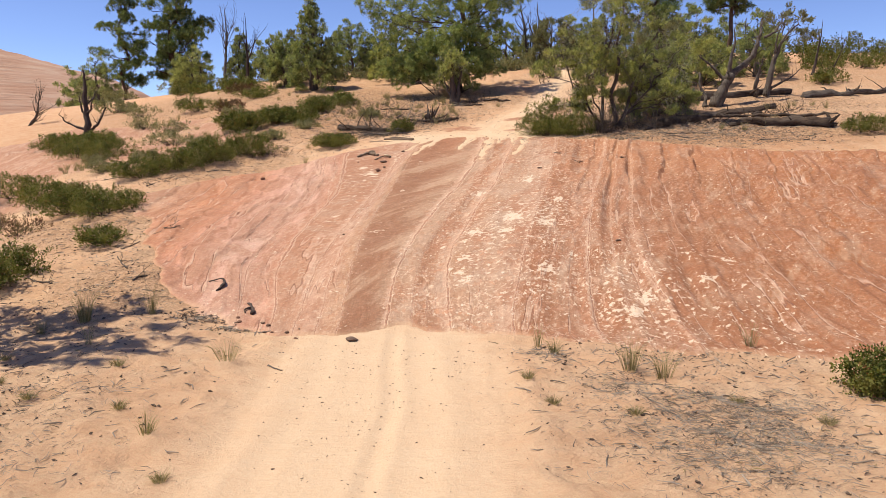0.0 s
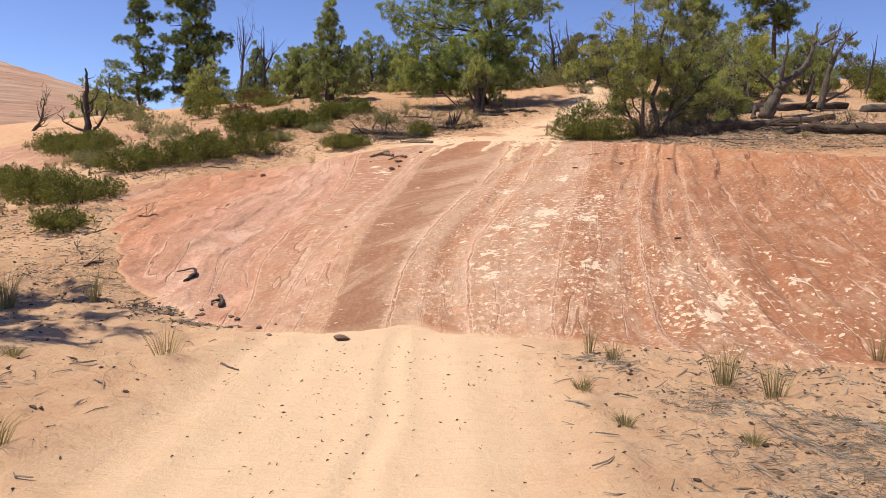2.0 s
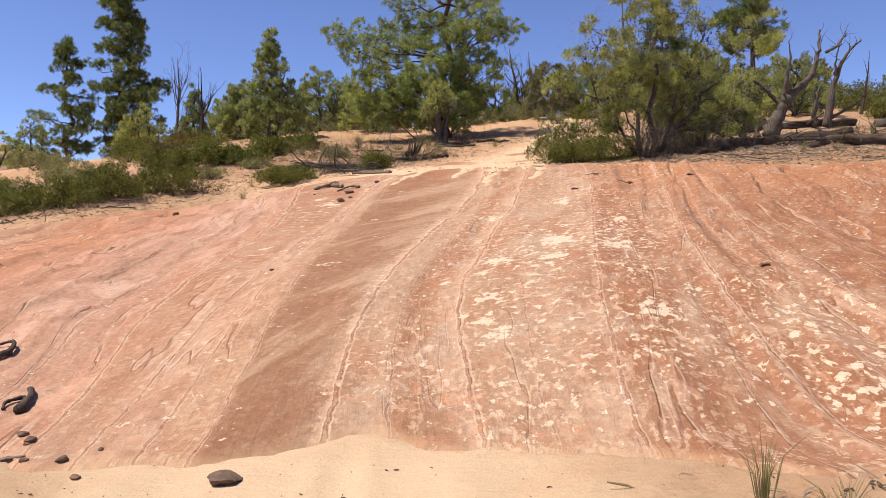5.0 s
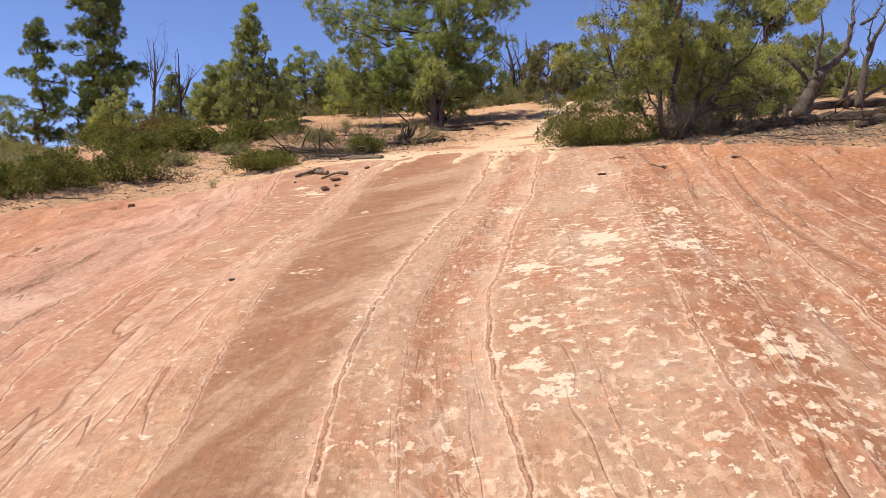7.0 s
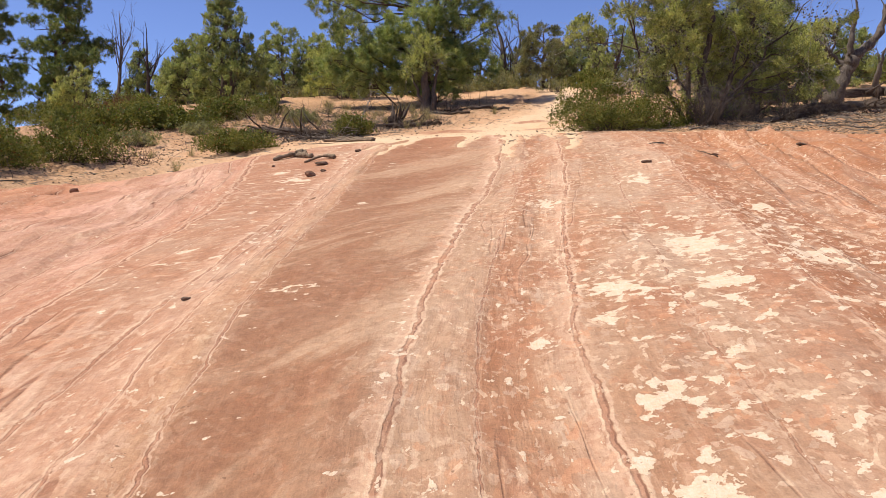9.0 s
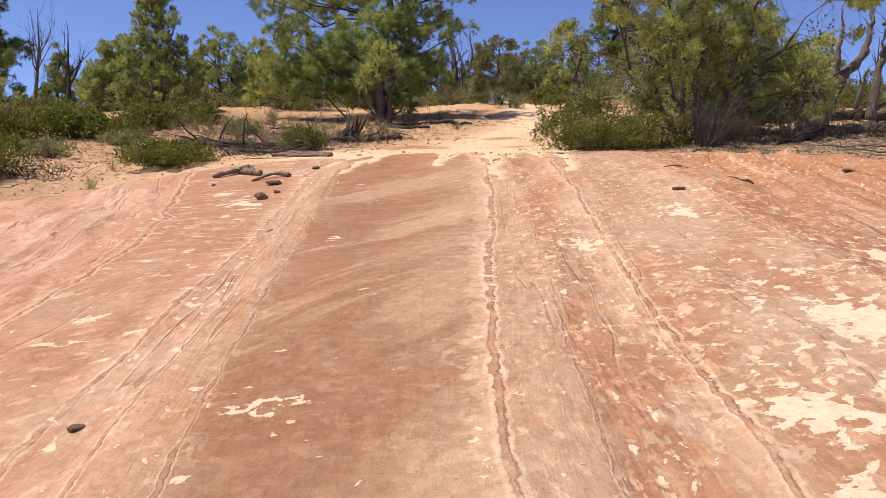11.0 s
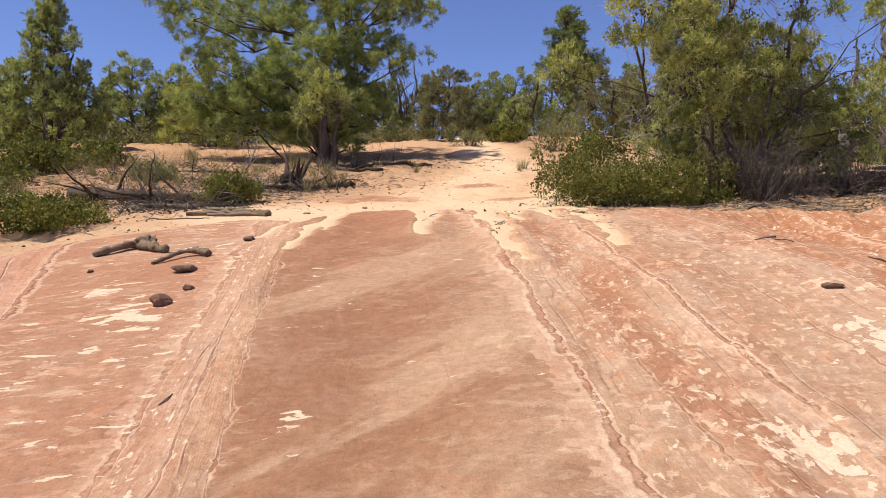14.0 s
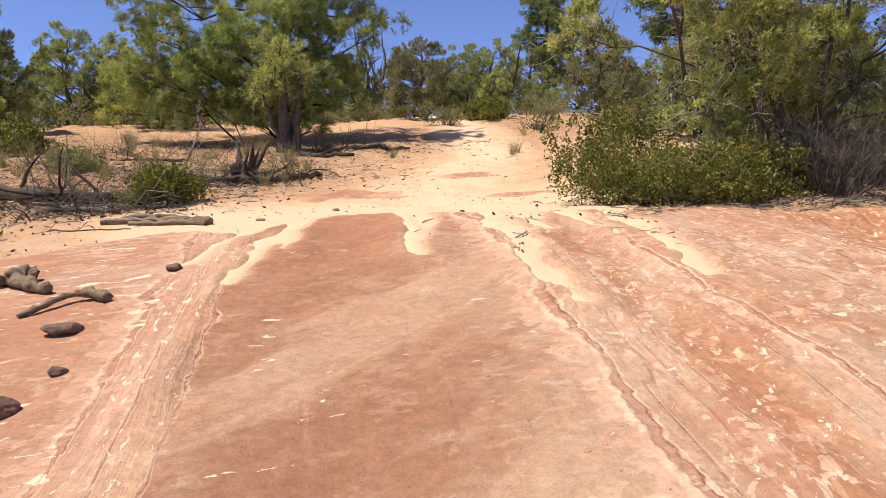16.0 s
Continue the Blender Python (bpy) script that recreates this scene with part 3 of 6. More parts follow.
def mesh_of(name, co, faces, mat, smooth=True):
    """A mesh from arrays: faces all of one length."""
    co, faces = np.asarray(co, np.float32), np.asarray(faces, np.int32)
    me = bpy.data.meshes.new(name)
    k = faces.shape[1]
    me.vertices.add(len(co))
    me.vertices.foreach_set("co", co.ravel())
    me.loops.add(faces.size)
    me.loops.foreach_set("vertex_index", faces.ravel())
    me.polygons.add(len(faces))
    me.polygons.foreach_set("loop_start", np.arange(0, faces.size, k, dtype=np.int32))
    me.polygons.foreach_set("use_smooth", np.full(len(faces), smooth))
    me.update(calc_edges=True)
    me.materials.append(mat)
    return me


# bare or littered ground: x, y, radii, strength
LITTER = [(-3.5, 35, 5, 4, 1.0), (-1.5, 32.8, 2.6, 1.8, 0.8), (6.5, 27.8, 4.5, 1.7, 1.0), (11, 27.0, 6, 3.0, 1.0), (-3, 31.5, 2.2, 1.2, 0.7), (1, 38.5, 6, 3.5, 0.9), (2.9, 7.6, 1.9, 1.9, 0.14), (-6, 14.6, 2.0, 2.2, 0.7), (-9, 20, 2.2, 3, 0.8), (-8, 27, 3, 2.5, 0.7),
          (-5.5, 39, 5, 6, 1.0), (-4.8, 8.6, 1.6, 1.6, 0.15), (13, 32, 6, 4, 0.9), (6.5, 40, 3, 5, 0.5), (-13, 33, 6, 6, 0.6), (4.4, 10, 2.4, 1.2, 0.2), (-12, 45, 9, 8, 0.8), (14, 42, 10, 8, 0.9)]


def sand_surface(X, Y):
    d = rock_depth(X, Y)
    z = sand_z(X, Y, d)
    far = np.clip((np.hypot(X, Y - 20) - 60) / 100, 0, 1)
    z = z + far * 5 * fbm(X * 0.02, Y * 0.02, 50)
    litter = np.zeros_like(X)
    for cx, cy, rx, ry, s in LITTER:
        litter = np.maximum(litter, s * np.exp(-((((X - cx) / rx) ** 2 + ((Y - cy) / ry) ** 2) ** 1.5)))
    track = np.exp(-(((X + 0.9) / 1.7) ** 4)) * np.clip((13.5 - Y) / 1.5, 0, 1)
    upper = np.clip((Y - 26.5) / 1.5, 0, 1) * np.clip(1 - np.abs(X - np.interp(Y, [27, 31, 35, 42, 50], [1.4, 1.9, 4.4, 6.4, 8])) / np.interp(Y, [27, 30, 34, 50], [2.6, 1.6, 1.3, 1.2]), 0, 1) ** 0.5
    loose = np.maximum(track, upper)
    loose = np.maximum(loose, np.clip((Y - 23) / 1.5, 0, 1) * np.clip((31.5 - Y) / 2, 0, 1) * np.clip((3.6 - np.abs(X - 0.9)) / 1.0, 0, 1))
    red = np.maximum(0.8 * hump(X, Y, 9, 24.5, 7, 2.0), 0.45 * np.clip((Y - 33) / 6, 0, 1)) * (1 - loose)
    red = np.maximum(red, 0.8 * hump(X, Y, -3.5, 35, 6, 4.5) * (1 - loose))
    red = np.maximum(red, 0.5 * hump(X, Y, -8, 22.5, 2.5, 4))
    return z, {"litter": litter * (1 - loose), "loose": loose, "red": red}


def rock_surface(X, Y):
    d = rock_depth(X, Y)
    U = np.stack([lane(X[i], Y[i, 0]) for i in range(len(X))])
    z = rock_z(X, Y, U, d)
    pale = np.zeros_like(X)
    for cx, cy, r in PALE:
        pale = np.maximum(pale, np.clip(1.25 - np.hypot(X - cx, (Y - cy) * 0.7) / (0.8 * r), 0, 1))
    flaky = 0.52 * hump(U, Y, 0.75, 17, 0.42, 5) + 0.3 * hump(U, Y, 1.7, 15.5, 0.5, 5) + 0.35 * hump(U, Y, 3.0, 14, 0.8, 3) + 0.42 * hump(U, Y, 1.3, 18.2, 0.7, 2.2) + 0.4 * hump(U, Y, -2.3, 22, 0.45, 6) + 0.35 * hump(U, Y, -1.0, 16.5, 0.12, 4) + 0.3 * hump(U, Y, -0.4, 16.5, 0.3, 5)
    flaky = flaky + 0.6 * hump(U, Y, 4.4, 12.5, 1.4, 2.5) - 0.5 * hump(U, Y, -1.4, 19, 0.3, 9) - 0.3 * hump(U, Y, -5, 20, 1.2, 12) + 0.06
    dust = np.clip(1 - d / 0.16, 0, 1) * 0.6
    at, half, side = (np.array(c) for c in zip(*SEAMS))
    seam = np.interp(U, np.concatenate([[at[0] - 3.9], at, [at[-1] + 3.9]]), np.concatenate([[-0.4875], np.arange(len(at)), [len(at) - 0.5125]]))
    low = np.clip(np.searchsorted(at, U), 1, len(at) - 1)
    gap = np.where((U > at[0]) & (U < at[-1]), np.diff(at)[low - 1], 8.0)
    near = np.clip(np.round(seam).astype(int), 0, len(at) - 1)
    return z, {"u": U, "v": Y.copy(), "pale": pale, "flaky": np.clip(flaky, -0.3, 1), "dust": dust, "seam": seam, "seam_gap": gap, "seam_half": half[near], "seam_side": side[near]}


# larger pale crusts on the slope: x, y, radius
PALE = [(0.40, 14.35, 0.26), (0.36, 14.8, 0.18), (0.12, 15.0, 0.12), (0.42, 15.5, 0.25), (0.02, 16.3, 0.13), (0.7, 17.2, 0.3), (0.5, 16.6, 0.2), (1.0, 20.8, 0.28), (2.05, 14.6, 0.28), (2.4, 17.6, 0.3), (2.7, 15.4, 0.2),
        (2.5, 21.9, 0.42), (1.75, 18.2, 0.36), (1.45, 17.1, 0.22), (-1.15, 21.9, 0.2), (-1.0, 19.4, 0.22), (-2.3, 24.2, 0.4), (-2.6, 25.1, 0.3), (-1.55, 17.7, 0.28), (3.6, 13.2, 0.25), (3.3, 12.6, 0.2), (4.9, 13.8, 0.25), (5.6, 14.6, 0.25), (3.0, 19.6, 0.3)]

ground = sheet("ground", spaced(-7.5, 9.5, 0.065, 900), spaced(-1.5, 34, 0.07, 1200, 1.10), sand_surface, SAND, ("litter", "loose", "red"))
tagged(ground, "pale orange desert sand with wheel tracks and dry litter", "ground", kind="structure")
slickrock = sheet("slickrock", np.concatenate([np.arange(-34, -10, 0.4), np.arange(-10, 13, 0.045), np.arange(13, 19.5, 0.15)]), np.concatenate([np.arange(9.5, 12, 0.045), np.arange(12, 30, 0.04), np.arange(30, 33.5, 0.07), np.arange(33.5, 44, 0.35)]),
                  rock_surface, ROCK, ("u", "v", "pale", "flaky", "dust", "seam", "seam_gap", "seam_half", "seam_side"))
tagged(slickrock, "banded red and tan sandstone slope with pale crust", "rock", kind="structure")


def far_dome(X, Y):
    r = np.hypot((X + 92) / 62, (Y - 118) / 46)
    z = base_z(X, Y) - 3 + 23 * np.clip(1 - r**2, -0.3, 1) ** 1.0 + 2.0 * fbm(X * 0.05, Y * 0.05, 60)
    z = z + 0.35 * np.round(z * 1.1) / 1.1
    return z / 1.35, {}


dome = sheet("sandstone_dome", np.linspace(-170, -22, 150), np.linspace(66, 175, 110), far_dome, FAR_ROCK, ())
tagged(dome, "bare pale sandstone dome in the distance", "hill", kind="structure")


# ---- plants: shared builders ----
def thing(name, x, y, label, category, group="", sink=0.03, rz=0.0, z=None):
    """An Empty at the base of a thing that stands on the ground."""
    ob = new(name)
    ob.empty_display_size = 0.2
    ob.matrix_world = pose(x, y, (gz(x, y) if z is None else z) - sink, 0, 0, rz)
    return tagged(ob, label, category, group)


def part(name, me, parent, label="", kind=""):
    ob = new(name, me)
    ob.parent = parent
    return tagged(ob, label, kind=kind)


def unit(v):
    return v / np.maximum(np.linalg.norm(v, axis=-1, keepdims=True), 1e-9)


def leaves_mesh(name, p, d, length, width, mat, rng):
    """One small pointed leaf, a quad, at each p along each d."""
    n = len(p)
    d = unit(d)
    side = unit(np.cross(d, rng.normal(size=(n, 3))))
    L, W = np.asarray(length).reshape(-1, 1) * np.ones((n, 1)), np.asarray(width).reshape(-1, 1) * np.ones((n, 1))
    mid = p + d * L * 0.5
    co = np.stack([p, mid + side * W * 0.5, p + d * L, mid - side * W * 0.5], 1).reshape(-1, 3)
    return mesh_of(name, co, np.arange(4 * n).reshape(n, 4), mat, False)


def tubes_mesh(name, tubes, mat, sides=7, rough=0.0, seed=1):
    """Tapered tubes (points, radii) joined into one mesh; rough: uneven radius."""
    cos, quads, base = [], [], 0
    rng = np.random.RandomState(seed)
    a = np.arange(sides) * 2 * math.pi / sides
    for pts, rad in tubes:
        pts, rad = np.asarray(pts, float), np.asarray(rad, float)
        n = len(pts)
        t = unit(np.gradient(pts, axis=0))
        ref = np.array([1.0, 0.2, 0.0]) if abs(t[0, 2]) > 0.7 else np.array([0.0, 0.0, 1.0])
        e1 = unit(np.cross(t, ref))
        e2 = np.cross(t, e1)
        lump = np.repeat(1 + rough * (rng.rand(1, sides) * 2 - 1), n, 0) * (1 + rough * 0.5 * (rng.rand(n, sides) * 2 - 1))
        r = rad[:, None] * lump
        twist = a[None, :] + np.linspace(0, 1.2, n)[:, None]
        ring = pts[:, None] + r[..., None] * (np.cos(twist)[..., None] * e1[:, None] + np.sin(twist)[..., None] * e2[:, None])
        cos.append(ring.reshape(-1, 3))
        i = np.arange(n - 1)[:, None] * sides + np.arange(sides)[None]
        j = np.arange(n - 1)[:, None] * sides + (np.arange(sides)[None] + 1) % sides
        quads.append(np.stack([i, j, j + sides, i + sides], -1).reshape(-1, 4) + base)
        # blunt ends
        cos.append(np.stack([pts[0], pts[-1]]))
        c0, c1 = base + n * sides, base + n * sides + 1
        k = np.arange(0, sides - 1, 2)
        quads.append(np.stack([np.full(len(k), c0), base + (k + 2) % sides, base + k + 1, base + k], -1))
        top = base + (n - 1) * sides
        quads.append(np.stack([np.full(len(k), c1), top + k, top + k + 1, top + (k + 2) % sides], -1))
        base += n * sides + 2
    return mesh_of(name, np.concatenate(cos), np.concatenate(quads), mat)


def wander(rng, start, way, length, r0, r1, n=7, bend=0.25, up=0.0):
    """A crooked, tapering limb."""
    pts, d = [np.array(start, float)], unit(np.array(way, float))
    for _ in range(n - 1):
        d = unit(d + rng.normal(size=3) * bend + np.array([0, 0, up]))
        pts.append(pts[-1] + d * length / (n - 1))
    return np.array(pts), r0 + (r1 - r0) * np.linspace(0, 1, n) ** 0.8


def bow(rng, a, b, r0, r1, sag=0.15, n=6, jit=0.05):
    """A limb from a to b, bowed upwards at first."""
    a, b = np.array(a, float), np.array(b, float)
    s = np.linspace(0, 1, n)[:, None]
    L = np.linalg.norm(b - a)
    pts = a + (b - a) * s + np.array([0, 0, sag * L]) * (s * (1 - s)) * 2 + rng.normal(size=(n, 3)) * jit * L * np.sin(math.pi * s)
    return pts, r0 + (r1 - r0) * np.linspace(0, 1, n) ** 0.7


def lobe_points(rng, lobes, n, shell=0.5):
    """Places spread through the outer part of the lobes, and the way out of each."""
    lobes = np.array(lobes, float)
    w = lobes[:, 3] * lobes[:, 4] + lobes[:, 5] * (lobes[:, 3] + lobes[:, 4]) * 0.5
    k = rng.choice(len(lobes), n, p=w / w.sum())
    d = unit(rng.normal(size=(n, 3)))
    r = (1 - shell * rng.rand(n) ** 1.6) * (0.8 + 0.4 * rng.rand(n))
    return lobes[k, :3] + d * lobes[k, 3:] * r[:, None], d


def clumped(rng, lobes, n, shell, radius, each=20):
    """Places gathered in small tufts, so that gaps and shade stay between them."""
    c, o = lobe_points(rng, lobes, max(4, n // each), shell)
    c, o = np.repeat(c, each, 0), np.repeat(o, each, 0)
    d = unit(rng.normal(size=c.shape) + o * 0.6 + np.array([0, 0, 0.35]))
    r = radius * (0.45 + 0.75 * rng.rand(len(c), 1))
    return c + d * r * np.array([1, 1, 0.75]), unit(d + 0.5 * o)


def sprays(rng, p, out, k, spray, up=0.5, loose=0.55):
    """k leaves along a short twig at each place."""
    n = len(p)
    ax = unit(out * 0.7 + rng.normal(size=(n, 3)) * 0.45 + np.array([0, 0, up]))
    s = rng.rand(n, k, 1)
    q = p[:, None] + ax[:, None] * s * spray + rng.normal(size=(n, k, 3)) * spray * 0.16 * (1.1 - s)
    d = ax[:, None] + rng.normal(size=(n, k, 3)) * loose
    return q.reshape(-1, 3), d.reshape(-1, 3)


def tree(name, label, x, y, lobes, leaf, bark, stems, n, k, spray, length, width, seed, group="", up=0.5, limb=0.05, needles=False, category="tree", twig=0, shell=0.5, sink=0.05, tuft=0.22, each=20):
    """A tree with stems, a limb to every lobe, bare twigs and a crown of small leaves."""
    rng = np.random.RandomState(seed)
    ob = thing(name, x, y, label, category, group, sink)
    paths = []
    for sx, sy, tx, ty, tz, r in stems:
        path = bow(rng, (sx, sy, -0.1), (tx, ty, tz), r, r * 0.25, 0.03, 9, 0.03)
        path[1][0] *= 1.35
        paths.append(path)
        part("trunk", tubes_mesh("trunk", [path], bark, 9, 0.18, seed), ob)
    for lx, ly, lz, rx, ry, rz in lobes:
        c = np.array((lx, ly, lz))
        pts, rad = paths[int(np.argmin([np.min(np.linalg.norm(p - c, axis=1)) for p, _ in paths]))]
        under = [i for i in range(len(pts)) if pts[i][2] < lz + (0.1 if needles else -0.1 * abs(lx))] or [0]
        i = under[-1] if needles else under[max(0, len(under) - 1 - int(rng.randint(0, 2)))]
        main = bow(rng, pts[i], c, min(limb, rad[i] * 0.8), limb * 0.25, 0.12 if not needles else -0.12, 6, 0.05)
        sub = [main]
        for _ in range(5):
            e = c + unit(rng.normal(size=3)) * np.array((rx, ry, rz)) * 0.85
            s = main[0][rng.randint(2, 6)]
            sub.append(bow(rng, s, e, limb * 0.3, limb * 0.08, 0.1, 4, 0.08))
        part("limb", tubes_mesh("limb", sub, bark, 5, 0.1, seed), ob)
    p, out = clumped(rng, lobes, n, shell, tuft, each)
    n = len(p)
    if needles:
        q = np.repeat(p, k, 0)
        ax = unit(out * 0.5 + rng.normal(size=(n, 3)) * 0.5 + np.array([0, 0, up]))
        d = np.repeat(ax, k, 0) * 0.75 + unit(rng.normal(size=(n * k, 3)))
        q = q + np.repeat(ax, k, 0) * (rng.rand(n * k, 1) - 0.4) * spray
    else:
        q, d = sprays(rng, p, out, k, spray, up)
    size = 0.7 + 0.6 * rng.rand(len(q), 1)
    L, W = length * size, width * size
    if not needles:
        # dead brown sprigs deep inside the crown, coloured extra dark to deepen its shade
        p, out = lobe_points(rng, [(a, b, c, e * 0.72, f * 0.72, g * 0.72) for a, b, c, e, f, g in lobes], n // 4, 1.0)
        part("inner_foliage", leaves_mesh("inner_foliage", p, rng.normal(size=p.shape), spray * 0.6, spray * 0.34, INNER_LEAF, rng), ob, "dead brown inner foliage, darkened to deepen the crown's shade", "stuff")
    part("crown", leaves_mesh("crown", q, d, L, W, leaf, rng), ob)
    if twig:
        p, out = lobe_points(rng, lobes, twig, 0.9)
        tw = [wander(rng, a, o + np.array([0, 0, -0.2]), 0.35 + 0.4 * rng.rand(), 0.006, 0.002, 4, 0.35) for a, o in zip(p, out)]
        part("dead_wood", tubes_mesh("dead_wood", tw, GREY_WOOD, 3), ob, "bare grey dead twigs", "stuff")
    return ob


def bare_tree(name, label, x, y, h, r, seed, bark, spread=0.6, lean=(0, 0), depth=3, kids=4, group="", gnarl=0.18, first=0.3, stems=1, category="dead tree", sink=0.06, crown=0.5):
    """A leafless tree: tapering trunks, long crooked limbs, and twigs."""
    rng = np.random.RandomState(seed)
    ob = thing(name, x, y, label, category, group, sink)
    for s in range(stems):
        a = rng.rand() * 6.28
        fan = 0.45 if stems > 1 else 0.0
        way = np.array((lean[0] + fan * math.cos(a), lean[1] + fan * math.sin(a), 1.0))
        start = (0.1 * (stems > 1) * math.cos(a), 0.1 * (stems > 1) * math.sin(a), -0.1)
        trunk = wander(rng, start, way, h * (1.0 if s == 0 else 0.6 + 0.3 * rng.rand()), r * (1 if s == 0 else 0.75), r * 0.08, 12, gnarl * 0.7, 0.07)
        trunk[1][0] *= 1.5
        part("trunk", tubes_mesh("trunk", [trunk], bark, 9, 0.22, seed + s), ob)
        for c in range(kids):
            tubes = []

            def grow(path, left, count, reach):
                pts, rad = path
                for _ in range(count):
                    i = rng.randint(max(1, int(first * len(pts))), len(pts) - 1)
                    out = unit(rng.normal(size=3) * np.array((1, 1, 0.2)))
                    way = out * spread + np.array((0, 0, 0.6)) + 0.25 * unit(pts[i] - pts[i - 1])
                    L = reach * (0.55 + 0.6 * rng.rand()) * (1.15 - 0.55 * i / len(pts))
                    kid = wander(rng, pts[i], way, L, rad[i] * 0.62, 0.004, 7, gnarl * 1.5, 0.10)
                    tubes.append(kid)
                    if left > 1:
                        grow(kid, left - 1, rng.randint(2, 4), L * 0.5)

            grow(trunk, depth, 1, h * crown)
            part("branch", tubes_mesh("branch", tubes, bark, 5, 0.15, seed + s), ob)
    return ob


def shrub(name, label, x, y, w, d, h, n, seed, leaf, size=0.035, group="manzanita shrubs", stems=14, bark=None, category="shrub", rz=0.0, peak=(0, 0)):
    """A low dense shrub: many stems from the ground and an uneven dome of leaves."""
    rng = np.random.RandomState(seed)
    ob = thing(name, x, y, label, category, group, 0.04, rz)
    lobes = [(0.15 * w * rng.normal(), 0.15 * d * rng.normal(), h * 0.33, w * 0.42, d * 0.42, h * 0.42)]
    for i in range(9):
        a, r = i * 2.4 + rng.rand(), math.sqrt((i + 0.5) / 9) * 0.95
        px, py = math.cos(a) * r * w * 0.42, math.sin(a) * r * d * 0.42
        t = h * (0.5 + 0.45 * rng.rand()) * (1 - 0.45 * r * r) * (1 + 0.3 * (px * peak[0] + py * peak[1]) / max(w, d))
        lobes.append((px, py, t * 0.55, w * (0.13 + 0.07 * rng.rand()), d * (0.13 + 0.07 * rng.rand()), t * 0.5))
    tubes = []
    for i in range(stems):
        lo = lobes[rng.randint(len(lobes))]
        e = np.array(lo[:3]) + unit(rng.normal(size=3)) * np.array(lo[3:]) * 0.7
        e[2] = max(e[2], 0.1)
        tubes.append(bow(rng, (e[0] * 0.25, e[1] * 0.25, -0.05), e, 0.016, 0.004, 0.1, 6, 0.08))
    part("undergrowth", tubes_mesh("undergrowth", tubes, bark or CHARRED, 5), ob, "dark crooked stems", "stuff")
    p, out = clumped(rng, lobes, n // 6, 0.45, 0.10 + 0.02 * w, 12)
    p[:, 2] = np.maximum(p[:, 2], 0.03 + 0.05 * rng.rand(len(p)))
    q, dd = sprays(rng, p, out, 6, size * 3.2, 0.6, 0.8)
    s = 0.7 + 0.6 * rng.rand(len(q))
    part("foliage", leaves_mesh("foliage", q, dd, size * s, size * 0.62 * s, leaf, rng), ob)
    return ob


def cone_lobes(rng, h, w, n, low=0.12, top=0.97, power=0.8, fat=0.30, bulge=0.25):
    """Upright flame-like lobes of a crown that narrows to its tip."""
    out = []
    for i in range(n):
        f = (i + 0.5) / n
        z = h * (low + (top - low) * f)
        reach = w * 0.5 * (1 - max(0.0, f - bulge) / (1.02 - bulge)) ** power * (0.75 + 0.4 * rng.rand())
        a = i * 2.4 + rng.rand()
        r = max(0.07 * w, fat * w * (1 - 0.65 * f)) * (0.7 + 0.5 * rng.rand())
        out.append((math.cos(a) * max(0, reach - r * 0.7), math.sin(a) * max(0, reach - r * 0.7), z, r, r, r * (1.35 + 0.6 * rng.rand())))
    return out


def pine_lobes(rng, h, w, n, low, flat=0.35):
    """Flattened pads at the ends of a pine's boughs."""
    out = []
    for i in range(n):
        f = (i + 0.5) / n
        z = low + (h - low) * f
        reach = w * 0.5 * min(1.0, 0.55 + 2.0 * f) * (1 - f) ** 0.55 * (0.65 + 0.5 * rng.rand())
        a = i * 2.4 + 0.8 * rng.rand()
        r = w * (0.14 - 0.06 * f) * (0.7 + 0.6 * rng.rand())
        for s in (1.0, 0.45):
            out.append((math.cos(a) * reach * s, math.sin(a) * reach * s, z - 0.05 * (1 - s), r, r, r * flat * (1.3 + 0.5 * f)))
    return out


